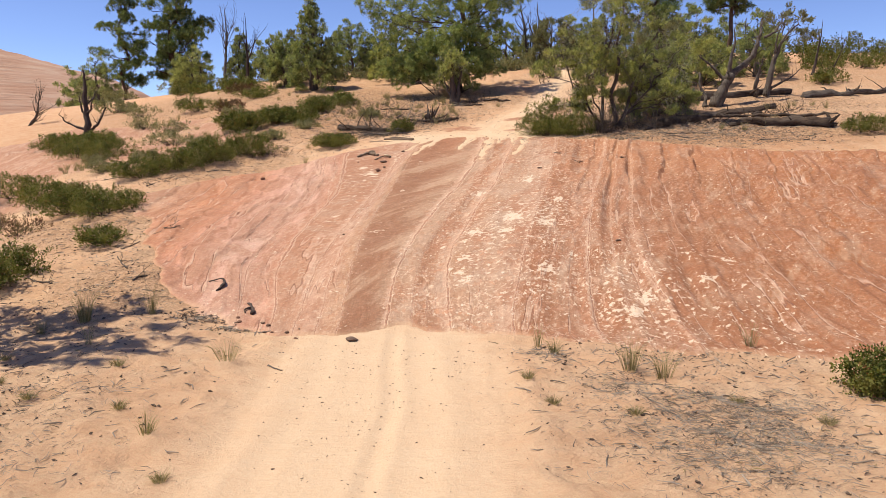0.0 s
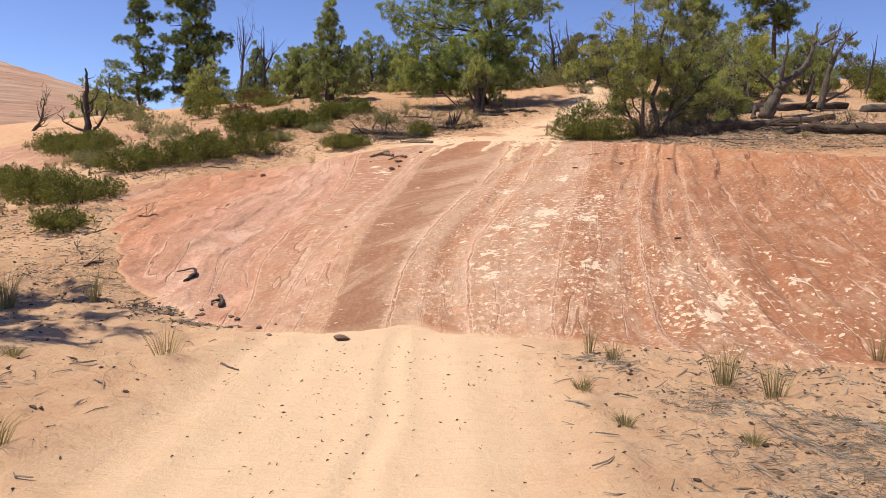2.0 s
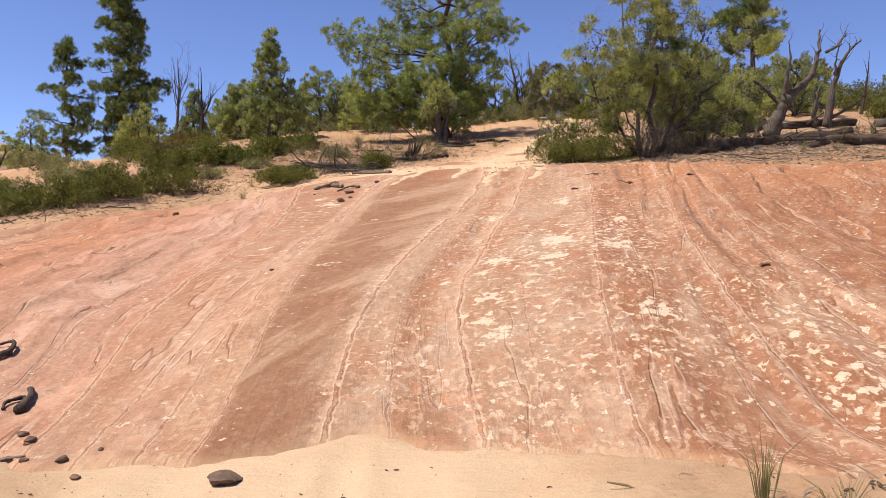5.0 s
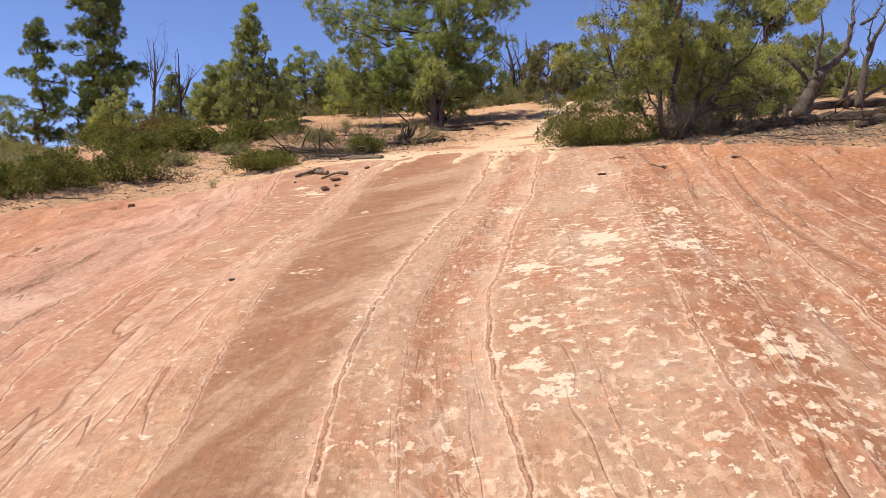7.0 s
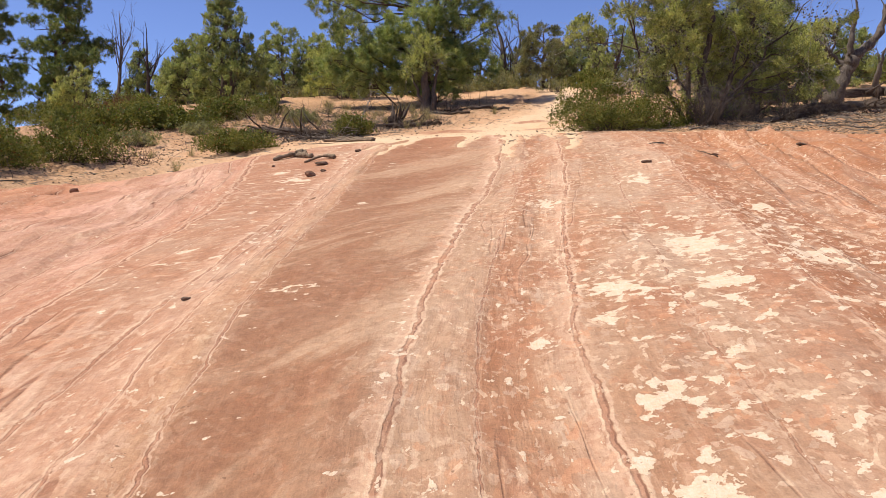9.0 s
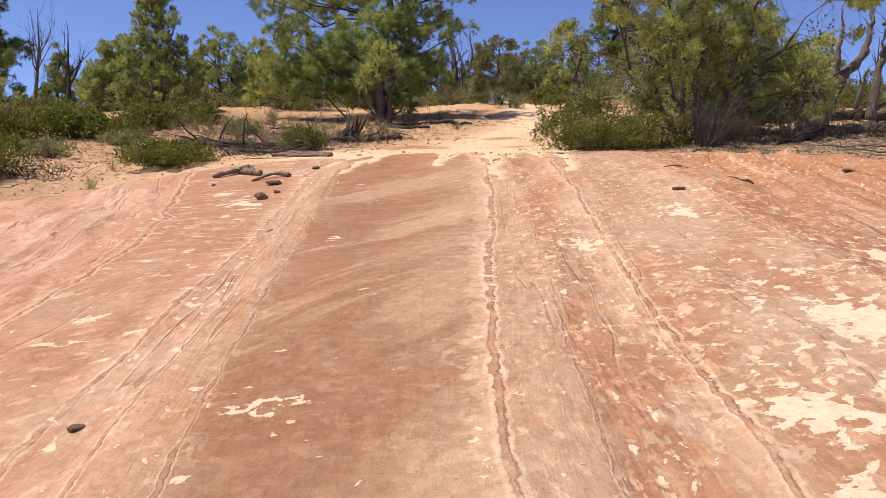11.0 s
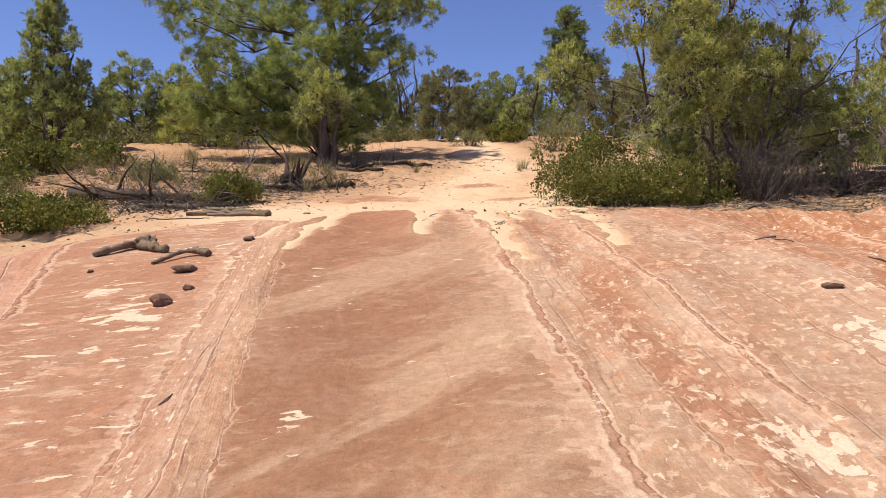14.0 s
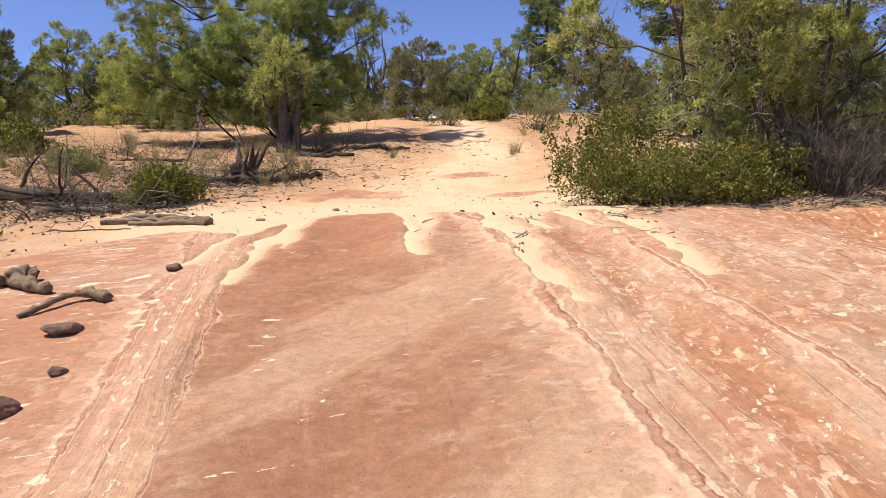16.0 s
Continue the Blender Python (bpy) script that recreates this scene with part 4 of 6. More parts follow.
# ---- the slope's head: pine, junipers and shrubs beside the way up ----
def hillside_pine():
    rng = np.random.RandomState(11)
    flat = [(-3.8, 3.6, 1.2, 0.6), (-4.3, 4.2, 0.9, 0.5), (-2.4, 3.9, 1.1, 0.7), (-1.0, 4.2, 1.2, 0.8), (0.7, 4.0, 1.2, 0.8), (1.7, 3.5, 0.9, 0.45), (2.2, 4.3, 0.9, 0.6), (2.9, 5.0, 0.7, 0.5), (-3.0, 5.0, 1.0, 0.6), (-1.6, 5.4, 1.1, 0.7), (0.0, 5.5, 1.2, 0.7), (1.5, 5.4, 1.1, 0.7),
            (-2.2, 6.1, 0.7, 0.5), (-0.8, 6.5, 0.9, 0.6), (0.8, 6.6, 0.9, 0.6), (1.9, 6.3, 0.6, 0.45), (0.2, 7.4, 0.6, 0.5), (0.7, 7.8, 0.4, 0.4), (-2.0, 2.3, 1.5, 0.65), (-3.0, 1.3, 1.2, 0.5), (-1.7, 1.1, 1.0, 0.6), (1.3, 2.1, 1.2, 0.6), (1.5, 1.2, 0.9, 0.5), (-1.0, 1.8, 1.0, 0.6), (2.1, 2.6, 0.8, 0.5), (-3.3, 2.2, 0.9, 0.5), (-0.6, 1.5, 1.0, 0.5), (0.6, 1.2, 0.9, 0.45), (0.2, 2.6, 1.0, 0.5)]
    lobes = [(x, rng.uniform(-1.6, 1.6) if z < 6 else rng.uniform(-0.6, 0.6), z, r, r * 0.9, v) for x, z, r, v in flat]
    lobes += [(x, -1.4 + 0.5 * math.sin(3 * x), z, 0.95, 0.8, 0.5) for x, z in ((-3.6, 0.9), (-2.8, 1.6), (-2.6, 0.6), (-1.9, 1.2), (-1.2, 0.7), (-1.0, 2.1), (-0.3, 1.2), (0.4, 1.9), (0.3, 0.6), (1.2, 1.5), (1.0, 2.6), (-0.2, 2.9))]
    lobes += [(-0.5, -1.7, 1.5, 1.0, 0.7, 0.5), (0.7, -1.6, 1.2, 0.8, 0.7, 0.45), (-1.8, -1.8, 1.9, 1.0, 0.7, 0.5)]
    lobes += [(x * 0.55 + 0.2, rng.choice([-1, 1]) * rng.uniform(1.2, 2.6), z + 0.2, r * 0.9, r, v) for x, z, r, v in flat[4:22:2]]
    tree("ponderosa_pine", "broad ponderosa pine with long green needles on the sandy rise", 0.9, 40.8, lobes, PINE_LEAF, PINE_BARK, [(0, 0, 0.2, 0, 7.6, 0.26)], 6600, 34, 0.07, 0.15, 0.014, 11, limb=0.055, needles=True, up=0.55, shell=0.85, tuft=0.26, each=9)


def big_juniper():
    rng = np.random.RandomState(21)
    flat = [(-0.8, 4.7, 0.8), (0.3, 5.1, 0.6), (1.5, 4.3, 0.85), (2.9, 3.3, 0.75), (2.4, 2.2, 0.9), (-1.5, 3.1, 0.7), (0.0, 3.4, 1.1), (1.3, 2.5, 1.0), (-0.8, 1.9, 0.95), (0.1, 0.9, 0.8), (1.9, 1.1, 0.75), (-2.4, 2.1, 0.6), (-1.9, 2.7, 0.7), (-1.2, 1.6, 0.6), (0.6, 4.2, 0.8), (2.1, 3.6, 0.7), (-0.2, 2.5, 0.9), (3.2, 1.9, 0.6), (-1.6, 4.0, 0.5), (1.0, 1.5, 0.8), (-0.6, 1.0, 0.8), (2.6, 1.2, 0.7), (-1.5, 1.0, 0.6), (0.9, 0.7, 0.6), (3.4, 1.0, 0.5)]
    lobes = [(x, rng.uniform(-0.9, 1.1), z, r * 0.78, r * 0.78, r * 0.72) for x, z, r in flat]
    lobes += [(x * 0.8, rng.uniform(0.9, 1.8), z, r * 0.8, r * 0.8, r * 0.8) for x, z, r in flat[1::3]]
    stems = [(0, 0.3, -0.6, 0.3, 4.5, 0.085), (0.25, 0.3, 0.5, 0.2, 4.9, 0.12), (0.35, 0.2, 1.9, 0.4, 3.9, 0.08), (-0.2, 0.25, -1.8, 0.1, 2.8, 0.07), (0.1, 0.3, 2.5, 0.5, 2.6, 0.07), (-0.1, 0.1, -0.9, -0.4, 2.0, 0.05)]
    tree("juniper", "large yellow-green juniper with many grey stems above the slope", 6.2, 28.6, lobes, JUNIPER_LEAF, JUNIPER_BARK, stems, 11000, 24, 0.12, 0.042, 0.0165, 21, up=0.9, limb=0.03, twig=1500, shell=0.3, tuft=0.19, each=50)


def thicket():
    """Bare upright stems round the foot of the large juniper."""
    rng = np.random.RandomState(23)
    ob = thing("bare_brush", 6.5, 27.6, "thicket of bare grey upright stems under the juniper", "brush")
    for _ in range(12):
        tubes = []
        cx, cy = rng.uniform(-1.0, 2.2), rng.uniform(-0.3, 0.6)
        for _ in range(22):
            s = np.array((cx + rng.normal() * 0.12, cy + rng.normal() * 0.1, -0.05))
            main = wander(rng, s, (rng.normal() * 0.35, rng.normal() * 0.3, 1), rng.uniform(0.5, 1.25), 0.008, 0.002, 6, 0.18)
            tubes.append(main)
            for _ in range(3):
                tubes.append(wander(rng, main[0][rng.randint(2, 5)], (rng.normal(), rng.normal(), 0.8), rng.uniform(0.2, 0.45), 0.004, 0.0015, 4, 0.25))
        part("brush", tubes_mesh("brush", tubes, DEAD_WOOD, 4), ob, kind="stuff")


hillside_pine()
big_juniper()
thicket()
tree("small_juniper", "small yellow-green juniper on a twisted brown trunk", 0.55, 37.6, [(-0.3, -0.1, 1.75, 0.48, 0.45, 0.45), (-0.1, 0, 2.25, 0.4, 0.4, 0.4), (0.25, -0.2, 1.65, 0.4, 0.4, 0.35), (-0.6, 0.1, 1.45, 0.35, 0.35, 0.28), (0.1, 0.3, 1.95, 0.4, 0.35, 0.35)], JUNIPER_LEAF, JUNIPER_BARK,
     [(0, 0, -0.1, 0, 2.0, 0.21), (0.15, 0, 0.35, 0, 1.6, 0.13), (-0.12, 0.05, -0.5, 0, 1.3, 0.09)], 900, 26, 0.16, 0.042, 0.018, 31, limb=0.05, twig=120)


def juniper_at(x, y, h, w, seed, label, leaf=None, n=1500, low=0.08, power=0.8, size=1.0, lobes=24, twig=60, bulge=0.25, group="junipers on the rise"):
    rng = np.random.RandomState(seed)
    return tree("juniper", label, x, y, cone_lobes(rng, h, w, lobes, low, 0.98, power, 0.20, bulge), leaf or JUNIPER_DARK, JUNIPER_BARK, [(0, 0, 0.1 * w * rng.normal() * 0.3, 0, h * 0.92, 0.025 * h + 0.03), (0.1, 0.05, 0.2 * w, 0.1, h * 0.6, 0.02 * h)],
                int(n * 1.8), 22, 0.18 * size, 0.062 * size, 0.022 * size, seed, group, up=1.1, limb=0.035, twig=twig, shell=0.45, tuft=0.13 * size, each=16)


juniper_at(-7.4, 43.6, 5.2, 3.1, 41, "pointed dark green juniper with a ragged top", n=2600, lobes=30, power=0.95, bulge=0.15)
juniper_at(-9.6, 46.6, 2.9, 2.6, 42, "rounded green juniper beside a taller one", n=1500, power=0.5)
juniper_at(-5.9, 50.0, 3.3, 3.2, 43, "wide grey-green juniper with upright tips", JUNIPER_DARK, n=1700, power=0.35, bulge=0.5)
juniper_at(-4.2, 50.5, 2.9, 2.2, 44, "grey-green juniper with upright tips", n=1000, power=0.35, bulge=0.5)
juniper_at(-2.7, 46.0, 4.0, 3.4, 45, "dense green juniper behind the pine", JUNIPER_LEAF, n=1800, power=0.5)
juniper_at(-12.2, 55, 3.0, 3.0, 46, "green juniper on the far rise", n=900, power=0.5, size=1.3)
juniper_at(-15.0, 57, 4.0, 2.2, 47, "green juniper between bare snags", n=900, size=1.3)
juniper_at(-18.6, 57, 3.2, 3.2, 48, "yellow-green juniper on the far rise", JUNIPER_LEAF, n=900, power=0.5, size=1.3)
juniper_at(-27.0, 60, 3.6, 3.2, 49, "green juniper near the tall pines", n=900, power=0.6, size=1.3)
juniper_at(6.9, 48.5, 3.0, 3.0, 51, "grey-green juniper beyond the sandy path", GREY_LEAF, n=1500, power=0.4, bulge=0.5)
juniper_at(8.9, 49.5, 2.7, 2.6, 52, "green juniper beyond the sandy path", JUNIPER_DARK, n=1300, power=0.4, bulge=0.5)
juniper_at(9.0, 46.5, 1.7, 1.1, 53, "small bright green juniper by the path", JUNIPER_LEAF, n=600, power=0.4, bulge=0.5)
juniper_at(11.0, 51.5, 3.0, 3.2, 54, "dull green juniper behind the path", n=1200, power=0.4)
juniper_at(12.6, 37.5, 2.5, 3.0, 55, "green juniper behind a gnarled snag", JUNIPER_LEAF, n=1700, power=0.45)
juniper_at(16.2, 40.0, 2.3, 3.2, 56, "rounded green juniper behind fallen logs", n=1500, power=0.4)
juniper_at(8.6, 31.0, 3.3, 2.8, 58, "dull green juniper behind the large one", n=1900, power=0.5, bulge=0.5)
juniper_at(10.2, 36.0, 2.4, 2.4, 57, "green juniper behind a larger one", n=1100, power=0.5)


# the wall of junipers behind
for i, (x, y, h, w) in enumerate([(-13.5, 60, 3.2, 4.0), (-10.2, 57, 3.0, 3.6), (-8.2, 55, 2.8, 3.6), (-1.0, 53, 3.0, 3.8), (1.6, 52, 2.8, 3.4), (4.4, 53.5, 2.8, 3.8), (13.4, 53, 3.0, 3.8), (13.0, 45.5, 2.6, 3.2), (15.5, 50, 3.2, 3.8), (19.5, 50, 2.8, 4.2), (24, 55, 3.0, 4.5), (-20.5, 62, 3.2, 4.0), (-31, 66, 3.6, 4.0), (8.0, 54, 2.6, 3.6)]):
    juniper_at(x, y, h, w, 600 + i, "dull green juniper in the thicket on the rise", GREY_LEAF if i % 3 == 1 else JUNIPER_DARK, n=700, power=0.4, bulge=0.55, size=1.5, lobes=11, twig=0, low=0.03)


def pine_at(x, y, h, w, seed, label, low, n, pads, r=0.3, double=False):
    rng = np.random.RandomState(seed)
    stems = [(0, 0, 0.1, 0, h * 0.97, r)] + ([(0.45, 0.2, 0.35, 0.1, h * 0.8, r * 0.75), (-0.4, 0.3, -0.35, 0.2, h * 0.7, r * 0.6)] if double else [])
    return tree("ponderosa_pine", label, x, y, pine_lobes(rng, h, w, pads, low), FAR_PINE_LEAF, PINE_BARK, stems, int(n * 1.5), 30, 0.12, 0.26, 0.030, seed, "tall pines", limb=0.07, needles=True, up=0.4, shell=0.85, tuft=0.42, each=8)


pine_at(-22.9, 66, 14.6, 6.0, 61, "tall dark ponderosa pine against the sky", 1.5, 2400, 36, 0.26)
pine_at(-27.4, 66, 10.5, 5.0, 62, "thin ponderosa pine with open boughs", 2.0, 700, 17, 0.17)
pine_at(17.0, 46, 7.0, 3.6, 63, "ponderosa pine behind the juniper", 3.2, 520, 14, 0.2)
pine_at(15.2, 55, 6.8, 4.6, 64, "open ponderosa pine beyond the path", 2.0, 600, 14, 0.2)

# bare trees
bare_tree("dead_tree", "small grey bare tree on the sandstone flat", -24.4, 44.8, 2.9, 0.09, 73, DEAD_WOOD, 0.9, (0, 0), 3, 14, gnarl=0.2, first=0.1)
bare_tree("dead_tree", "tall thin grey bare snag", -15.9, 56, 6.3, 0.13, 74, DEAD_WOOD, 0.55, (-0.03, 0), 3, 12, gnarl=0.12, first=0.25, group="bare snags on the rise")
bare_tree("dead_tree", "dark broken bare snag", -14.3, 56, 5.2, 0.15, 75, CHARRED, 0.45, (0.03, 0), 2, 9, gnarl=0.12, first=0.3, group="bare snags on the rise")
bare_tree("dead_tree", "weathered dead juniper with upswept bare limbs", 6.0, 54.2, 5.3, 0.19, 76, DEAD_WOOD, 0.8, (0.1, 0), 3, 5, gnarl=0.2, first=0.12, stems=5, crown=0.45)
bare_tree("dead_tree", "dark bare tangle of dead limbs beyond the path", 10.0, 48.0, 3.2, 0.12, 77, CHARRED, 0.9, (0.1, 0), 3, 8, gnarl=0.25, first=0.1)


def crafted_snag(label, x, y, limbs, mat, seed, rz=0.0):
    """A bare snag whose main limbs follow given bends: (across, up) places, and radii; twigs grow from them."""
    rng = np.random.RandomState(seed)
    ob = thing("dead_tree", x, y, label, "dead tree", "", 0.1, rz)
    for k, (bends, r0, r1) in enumerate(limbs):
        B = np.array(bends, float)
        s = np.linspace(0, len(B) - 1, 4 * len(B))
        f = s / s[-1]
        depth = (rng.rand() - 0.5) * 1.2 * (k > 0)
        pts = np.stack([blurred(s, np.arange(len(B)), B[:, 0], 0.3) + rng.normal(size=len(s)) * 0.02, depth * f + rng.normal(size=len(s)) * 0.03, blurred(s, np.arange(len(B)), B[:, 1], 0.3)], -1)
        limb = part("trunk" if k == 0 else "limb", tubes_mesh("limb", [(pts, (r0 + (r1 - r0) * f) * (1 + 0.1 * rng.normal(size=len(s))))], mat, 9, 0.25, seed + k), ob)
        tw = []
        for _ in range(7):
            i = rng.randint(len(s) // 3, len(s))
            tw.append(wander(rng, pts[i], (rng.normal(), rng.normal() * 0.6, 0.7 + 0.4 * rng.rand()), 0.25 + 0.55 * rng.rand(), 0.3 * (r0 + (r1 - r0) * f[i]) + 0.004, 0.003, 6, 0.3, 0.08))
        part("twig_spray", tubes_mesh("twig_spray", tw, mat, 4, 0.1, seed), limb, kind="stuff")
    return ob


crafted_snag("gnarled brown snag with a leaning forked trunk", 11.4, 32.2, [([(0, 0), (0.25, 0.55), (0.55, 1.1), (0.65, 1.5)], 0.24, 0.16), ([(0.6, 1.35), (1.2, 1.75), (1.6, 2.1), (1.9, 2.8), (2.05, 3.4), (2.1, 3.9)], 0.15, 0.025), ([(1.95, 2.9), (2.4, 3.1), (2.7, 3.45), (2.9, 3.6)], 0.06, 0.012),
                                                                          ([(0.5, 1.1), (0.1, 1.5), (-0.3, 1.9), (-0.7, 2.2)], 0.10, 0.02), ([(0.6, 1.3), (0.6, 2.0), (0.78, 2.6), (0.7, 3.3)], 0.09, 0.015), ([(-0.35, 0), (-0.3, 0.5), (-0.5, 1.0), (-0.45, 1.6)], 0.10, 0.02)], DEAD_WOOD, 78)
crafted_snag("tall grey snag among fallen logs", 14.2, 33.6, [([(0, 0), (0.12, 1.0), (0.3, 1.9), (0.7, 2.7), (1.35, 3.3)], 0.14, 0.02), ([(0.1, 0.4), (0.7, 0.75), (1.1, 0.9), (1.5, 1.35)], 0.07, 0.012), ([(0.3, 1.9), (0.25, 2.5), (0.38, 3.1)], 0.05, 0.01), ([(-0.5, 0), (-0.55, 0.8), (-0.45, 1.5)], 0.09, 0.03)], DEAD_WOOD, 79)
crafted_snag("dark bare snag rising from a green shrub", -17.2, 36.8, [([(0, 0), (0.05, 1.0), (-0.05, 2.0), (0.0, 2.8), (-0.05, 3.5)], 0.18, 0.03), ([(0, 0.6), (-0.5, 0.75), (-0.9, 0.95), (-1.2, 1.4)], 0.07, 0.012), ([(0.05, 0.5), (0.5, 0.8), (0.8, 1.2), (1.0, 1.9)], 0.08, 0.012), ([(0, 1.2), (-0.3, 1.6), (-0.45, 2.3)], 0.06, 0.012),
                                                                      ([(0.05, 1.4), (0.4, 1.6), (0.55, 2.1)], 0.06, 0.012), ([(0, 1.8), (0.3, 2.1), (0.35, 2.5)], 0.05, 0.01)], CHARRED, 72)
bare_tree("dead_tree", "leaning dark dead pole", 19.2, 40.0, 3.0, 0.09, 80, CHARRED, 0.3, (0.3, 0), 1, 2, gnarl=0.05, group="leaning poles")
bare_tree("dead_tree", "leaning dark dead pole", 20.2, 40.2, 2.2, 0.06, 81, CHARRED, 0.3, (0.45, 0), 1, 1, gnarl=0.05, group="leaning poles")
bare_tree("dead_sapling", "small silver dead sapling beside fallen branches", -1.75, 32.6, 1.5, 0.03, 82, GREY_WOOD, 0.5, (0.25, 0), 2, 5, gnarl=0.2, first=0.3)

# shrubs
MZ = "dense green manzanita shrub on the sand"
shrub("manzanita", "broad glossy manzanita shrub at the edge of the path", 3.95, 27.95, 2.7, 1.7, 0.95, 36000, 101, MANZANITA_LEAF, 0.034, stems=40, peak=(-0.2, 1.0))
shrub("manzanita", "yellow-green manzanita shrub behind a larger one", 3.9, 29.3, 1.5, 1.2, 1.5, 9000, 102, MANZANITA_LEAF, 0.040, stems=20)
for i, (x, y, w, d, h, n) in enumerate([(-4.25, 29.3, 1.7, 1.2, 0.56, 8000), (-1.6, 31.1, 1.0, 0.7, 0.52, 4200), (-7.5, 28.2, 1.7, 1.3, 0.95, 7000), (-8.3, 27.0, 1.6, 1.3, 0.95, 7000), (-9.2, 26.1, 1.6, 1.2, 0.75, 6000), (-10.1, 25.4, 1.5, 1.1, 0.65, 5000), (-9.3, 20.7, 1.7, 1.3, 0.8, 7000), (-10.6, 21.5, 1.8, 1.4, 0.85, 7000), (-12.4, 23.2, 1.9, 1.5, 0.8, 5000), (-13.5, 30.4, 1.9, 1.4, 1.0, 5000), (-15.3, 31.8, 2.0, 1.5, 1.0, 5000),
                                         (-14.3, 25.2, 2.2, 1.5, 0.8, 4500), (-15.8, 34.2, 2.6, 1.8, 1.0, 5000), (-17.6, 35.2, 2.0, 1.5, 0.8, 3500), (-8.7, 33.0, 1.7, 1.2, 0.9, 4000), (-7.4, 34.4, 1.8, 1.2, 0.9, 4000), (-6.2, 36.6, 1.8, 1.2, 0.9, 4000), (-5.0, 38.2, 1.7, 1.1, 0.9, 3500),
                                         (-6.6, 34.4, 1.6, 1.1, 0.6, 2500), (-9.1, 15.3, 1.6, 1.4, 1.1, 9000), (-8.1, 17.6, 1.0, 0.7, 0.4, 2500), (5.55, 9.15, 1.0, 0.8, 0.62, 5000), (14.0, 25.3, 1.7, 1.2, 0.55, 4000), (15.2, 23.4, 1.8, 1.3, 0.6, 3500), (-13.2, 41, 2.5, 1.8, 0.8, 2500), (-10.5, 43, 2.2, 1.6, 0.8, 2500),
                                         (-17.2, 53, 3.0, 2, 0.9, 2500), (22, 46, 3.5, 2.5, 1.4, 3000), (20.6, 42, 3.2, 2.2, 1.5, 3000), (23.2, 43, 3.5, 2.4, 1.6, 3000), (26, 45, 3.6, 2.4, 1.6, 3000), (28.5, 47, 4, 3, 1.8, 3000), (25, 48, 4, 3, 1.6, 3000), (18.5, 37.5, 2.6, 1.8, 1.0, 3000), (8.2, 45.6, 1.8, 1.2, 0.8, 2200), (-13.0, 49, 2.6, 1.8, 0.9, 2200)]):
    far = 1.0 if y < 33 else 1.6 if y < 44 else 2.2
    big = 1.3 if x < -5 else 1.0
    shrub("manzanita", MZ, x, y, w * big, d * big, h * (1 + 0.5 * (big - 1)) * (0.75 if 33 < y < 44 else 1.0), int(n * big * 1.5), 110 + i, MANZANITA_LEAF, 0.042 * far, rz=40 * i)
for i, (x, y, w, h) in enumerate([(-11.0, 19.4, 1.6, 0.6), (-12.4, 20.6, 1.4, 0.6), (-10.8, 38.5, 1.8, 0.7), (-12.0, 46, 2.2, 0.8)]):
    shrub("dry_shrub", "reddish half-dead low shrub", x, y, w, w * 0.8, h, 2600, 150 + i, RED_LEAF, 0.036 if y < 30 else 0.07, "reddish shrubs")
for i, (x, y, w, h) in enumerate([(-14, 52, 3.2, 1.1), (-8.5, 51.5, 3.0, 1.1), (-3.2, 52, 3.2, 1.2), (0.3, 50, 3.0, 1.1), (3.0, 50.5, 3.0, 1.1), (12.4, 49.5, 2.8, 1.2), (-20, 58, 3.4, 1.1), (-24, 57, 3.4, 1.1), (-7.0, 31.2, 1.2, 0.4), (-9.8, 30.2, 1.5, 0.45), (-12.2, 27.2, 1.3, 0.4), (-3.4, 34.6, 0.9, 0.35), (-6.0, 33.2, 1.0, 0.35), (-14.8, 38.0, 2.0, 0.6), (-16.6, 42.5, 2.4, 0.7), (-10.0, 37.0, 1.6, 0.5), (-19.5, 46, 2.4, 0.7), (8.0, 40.5, 1.9, 1.3), (-9.0, 48.5, 3.0, 0.9), (-6.6, 47.5, 2.6, 0.8), (-4.2, 48.0, 3.0, 0.9), (-1.6, 48.4, 3.0, 0.9), (0.8, 47.6, 2.6, 0.8), (2.8, 48.2, 2.6, 0.8), (4.6, 49.0, 2.2, 0.7), (-11, 54, 3.2, 1.3), (-6, 53, 3.0, 1.2), (5.6, 51.5, 2.6, 1.2), (9.8, 52.5, 3.0, 1.4), (6.2, 43.5, 1.4, 0.8), (-8.9, 33.8, 1.5, 0.5), (-11.2, 31.5, 1.7, 0.6), (-12.6, 35.5, 1.9, 0.6), (-11.0, 27.8, 1.0, 0.35), (-13.5, 29.5, 1.1, 0.4), (11.9, 41, 2.4, 1.2)]):
    shrub("grey_shrub", "dull grey-green low desert shrub", x, y, w, w * 0.8, h, 2600, 160 + i, GREY_LEAF, 0.05 if y < 45 else 0.09, "grey shrubs", 30, DEAD_WOOD)


# ---- fallen wood, stones, grass and litter ----
def log_path(rng, x0, y0, x1, y1, r, lift=0.0, n=10, wave=0.05, end=0.6):
    """A trunk lying on the ground between two places."""
    s = np.linspace(0, 1, n)
    X = x0 + (x1 - x0) * s + np.cumsum(rng.normal(size=n)) * wave * 0.3
    Y = y0 + (y1 - y0) * s + np.cumsum(rng.normal(size=n)) * wave * 0.3
    Z = ground_z(X, Y) + r * (0.45 if r > 0.15 else 0.7) + lift * s + rng.normal(size=n) * min(wave * 0.3, r * 0.3)
    return np.stack([X, Y, Z], -1), r * (1 + (end - 1) * s)


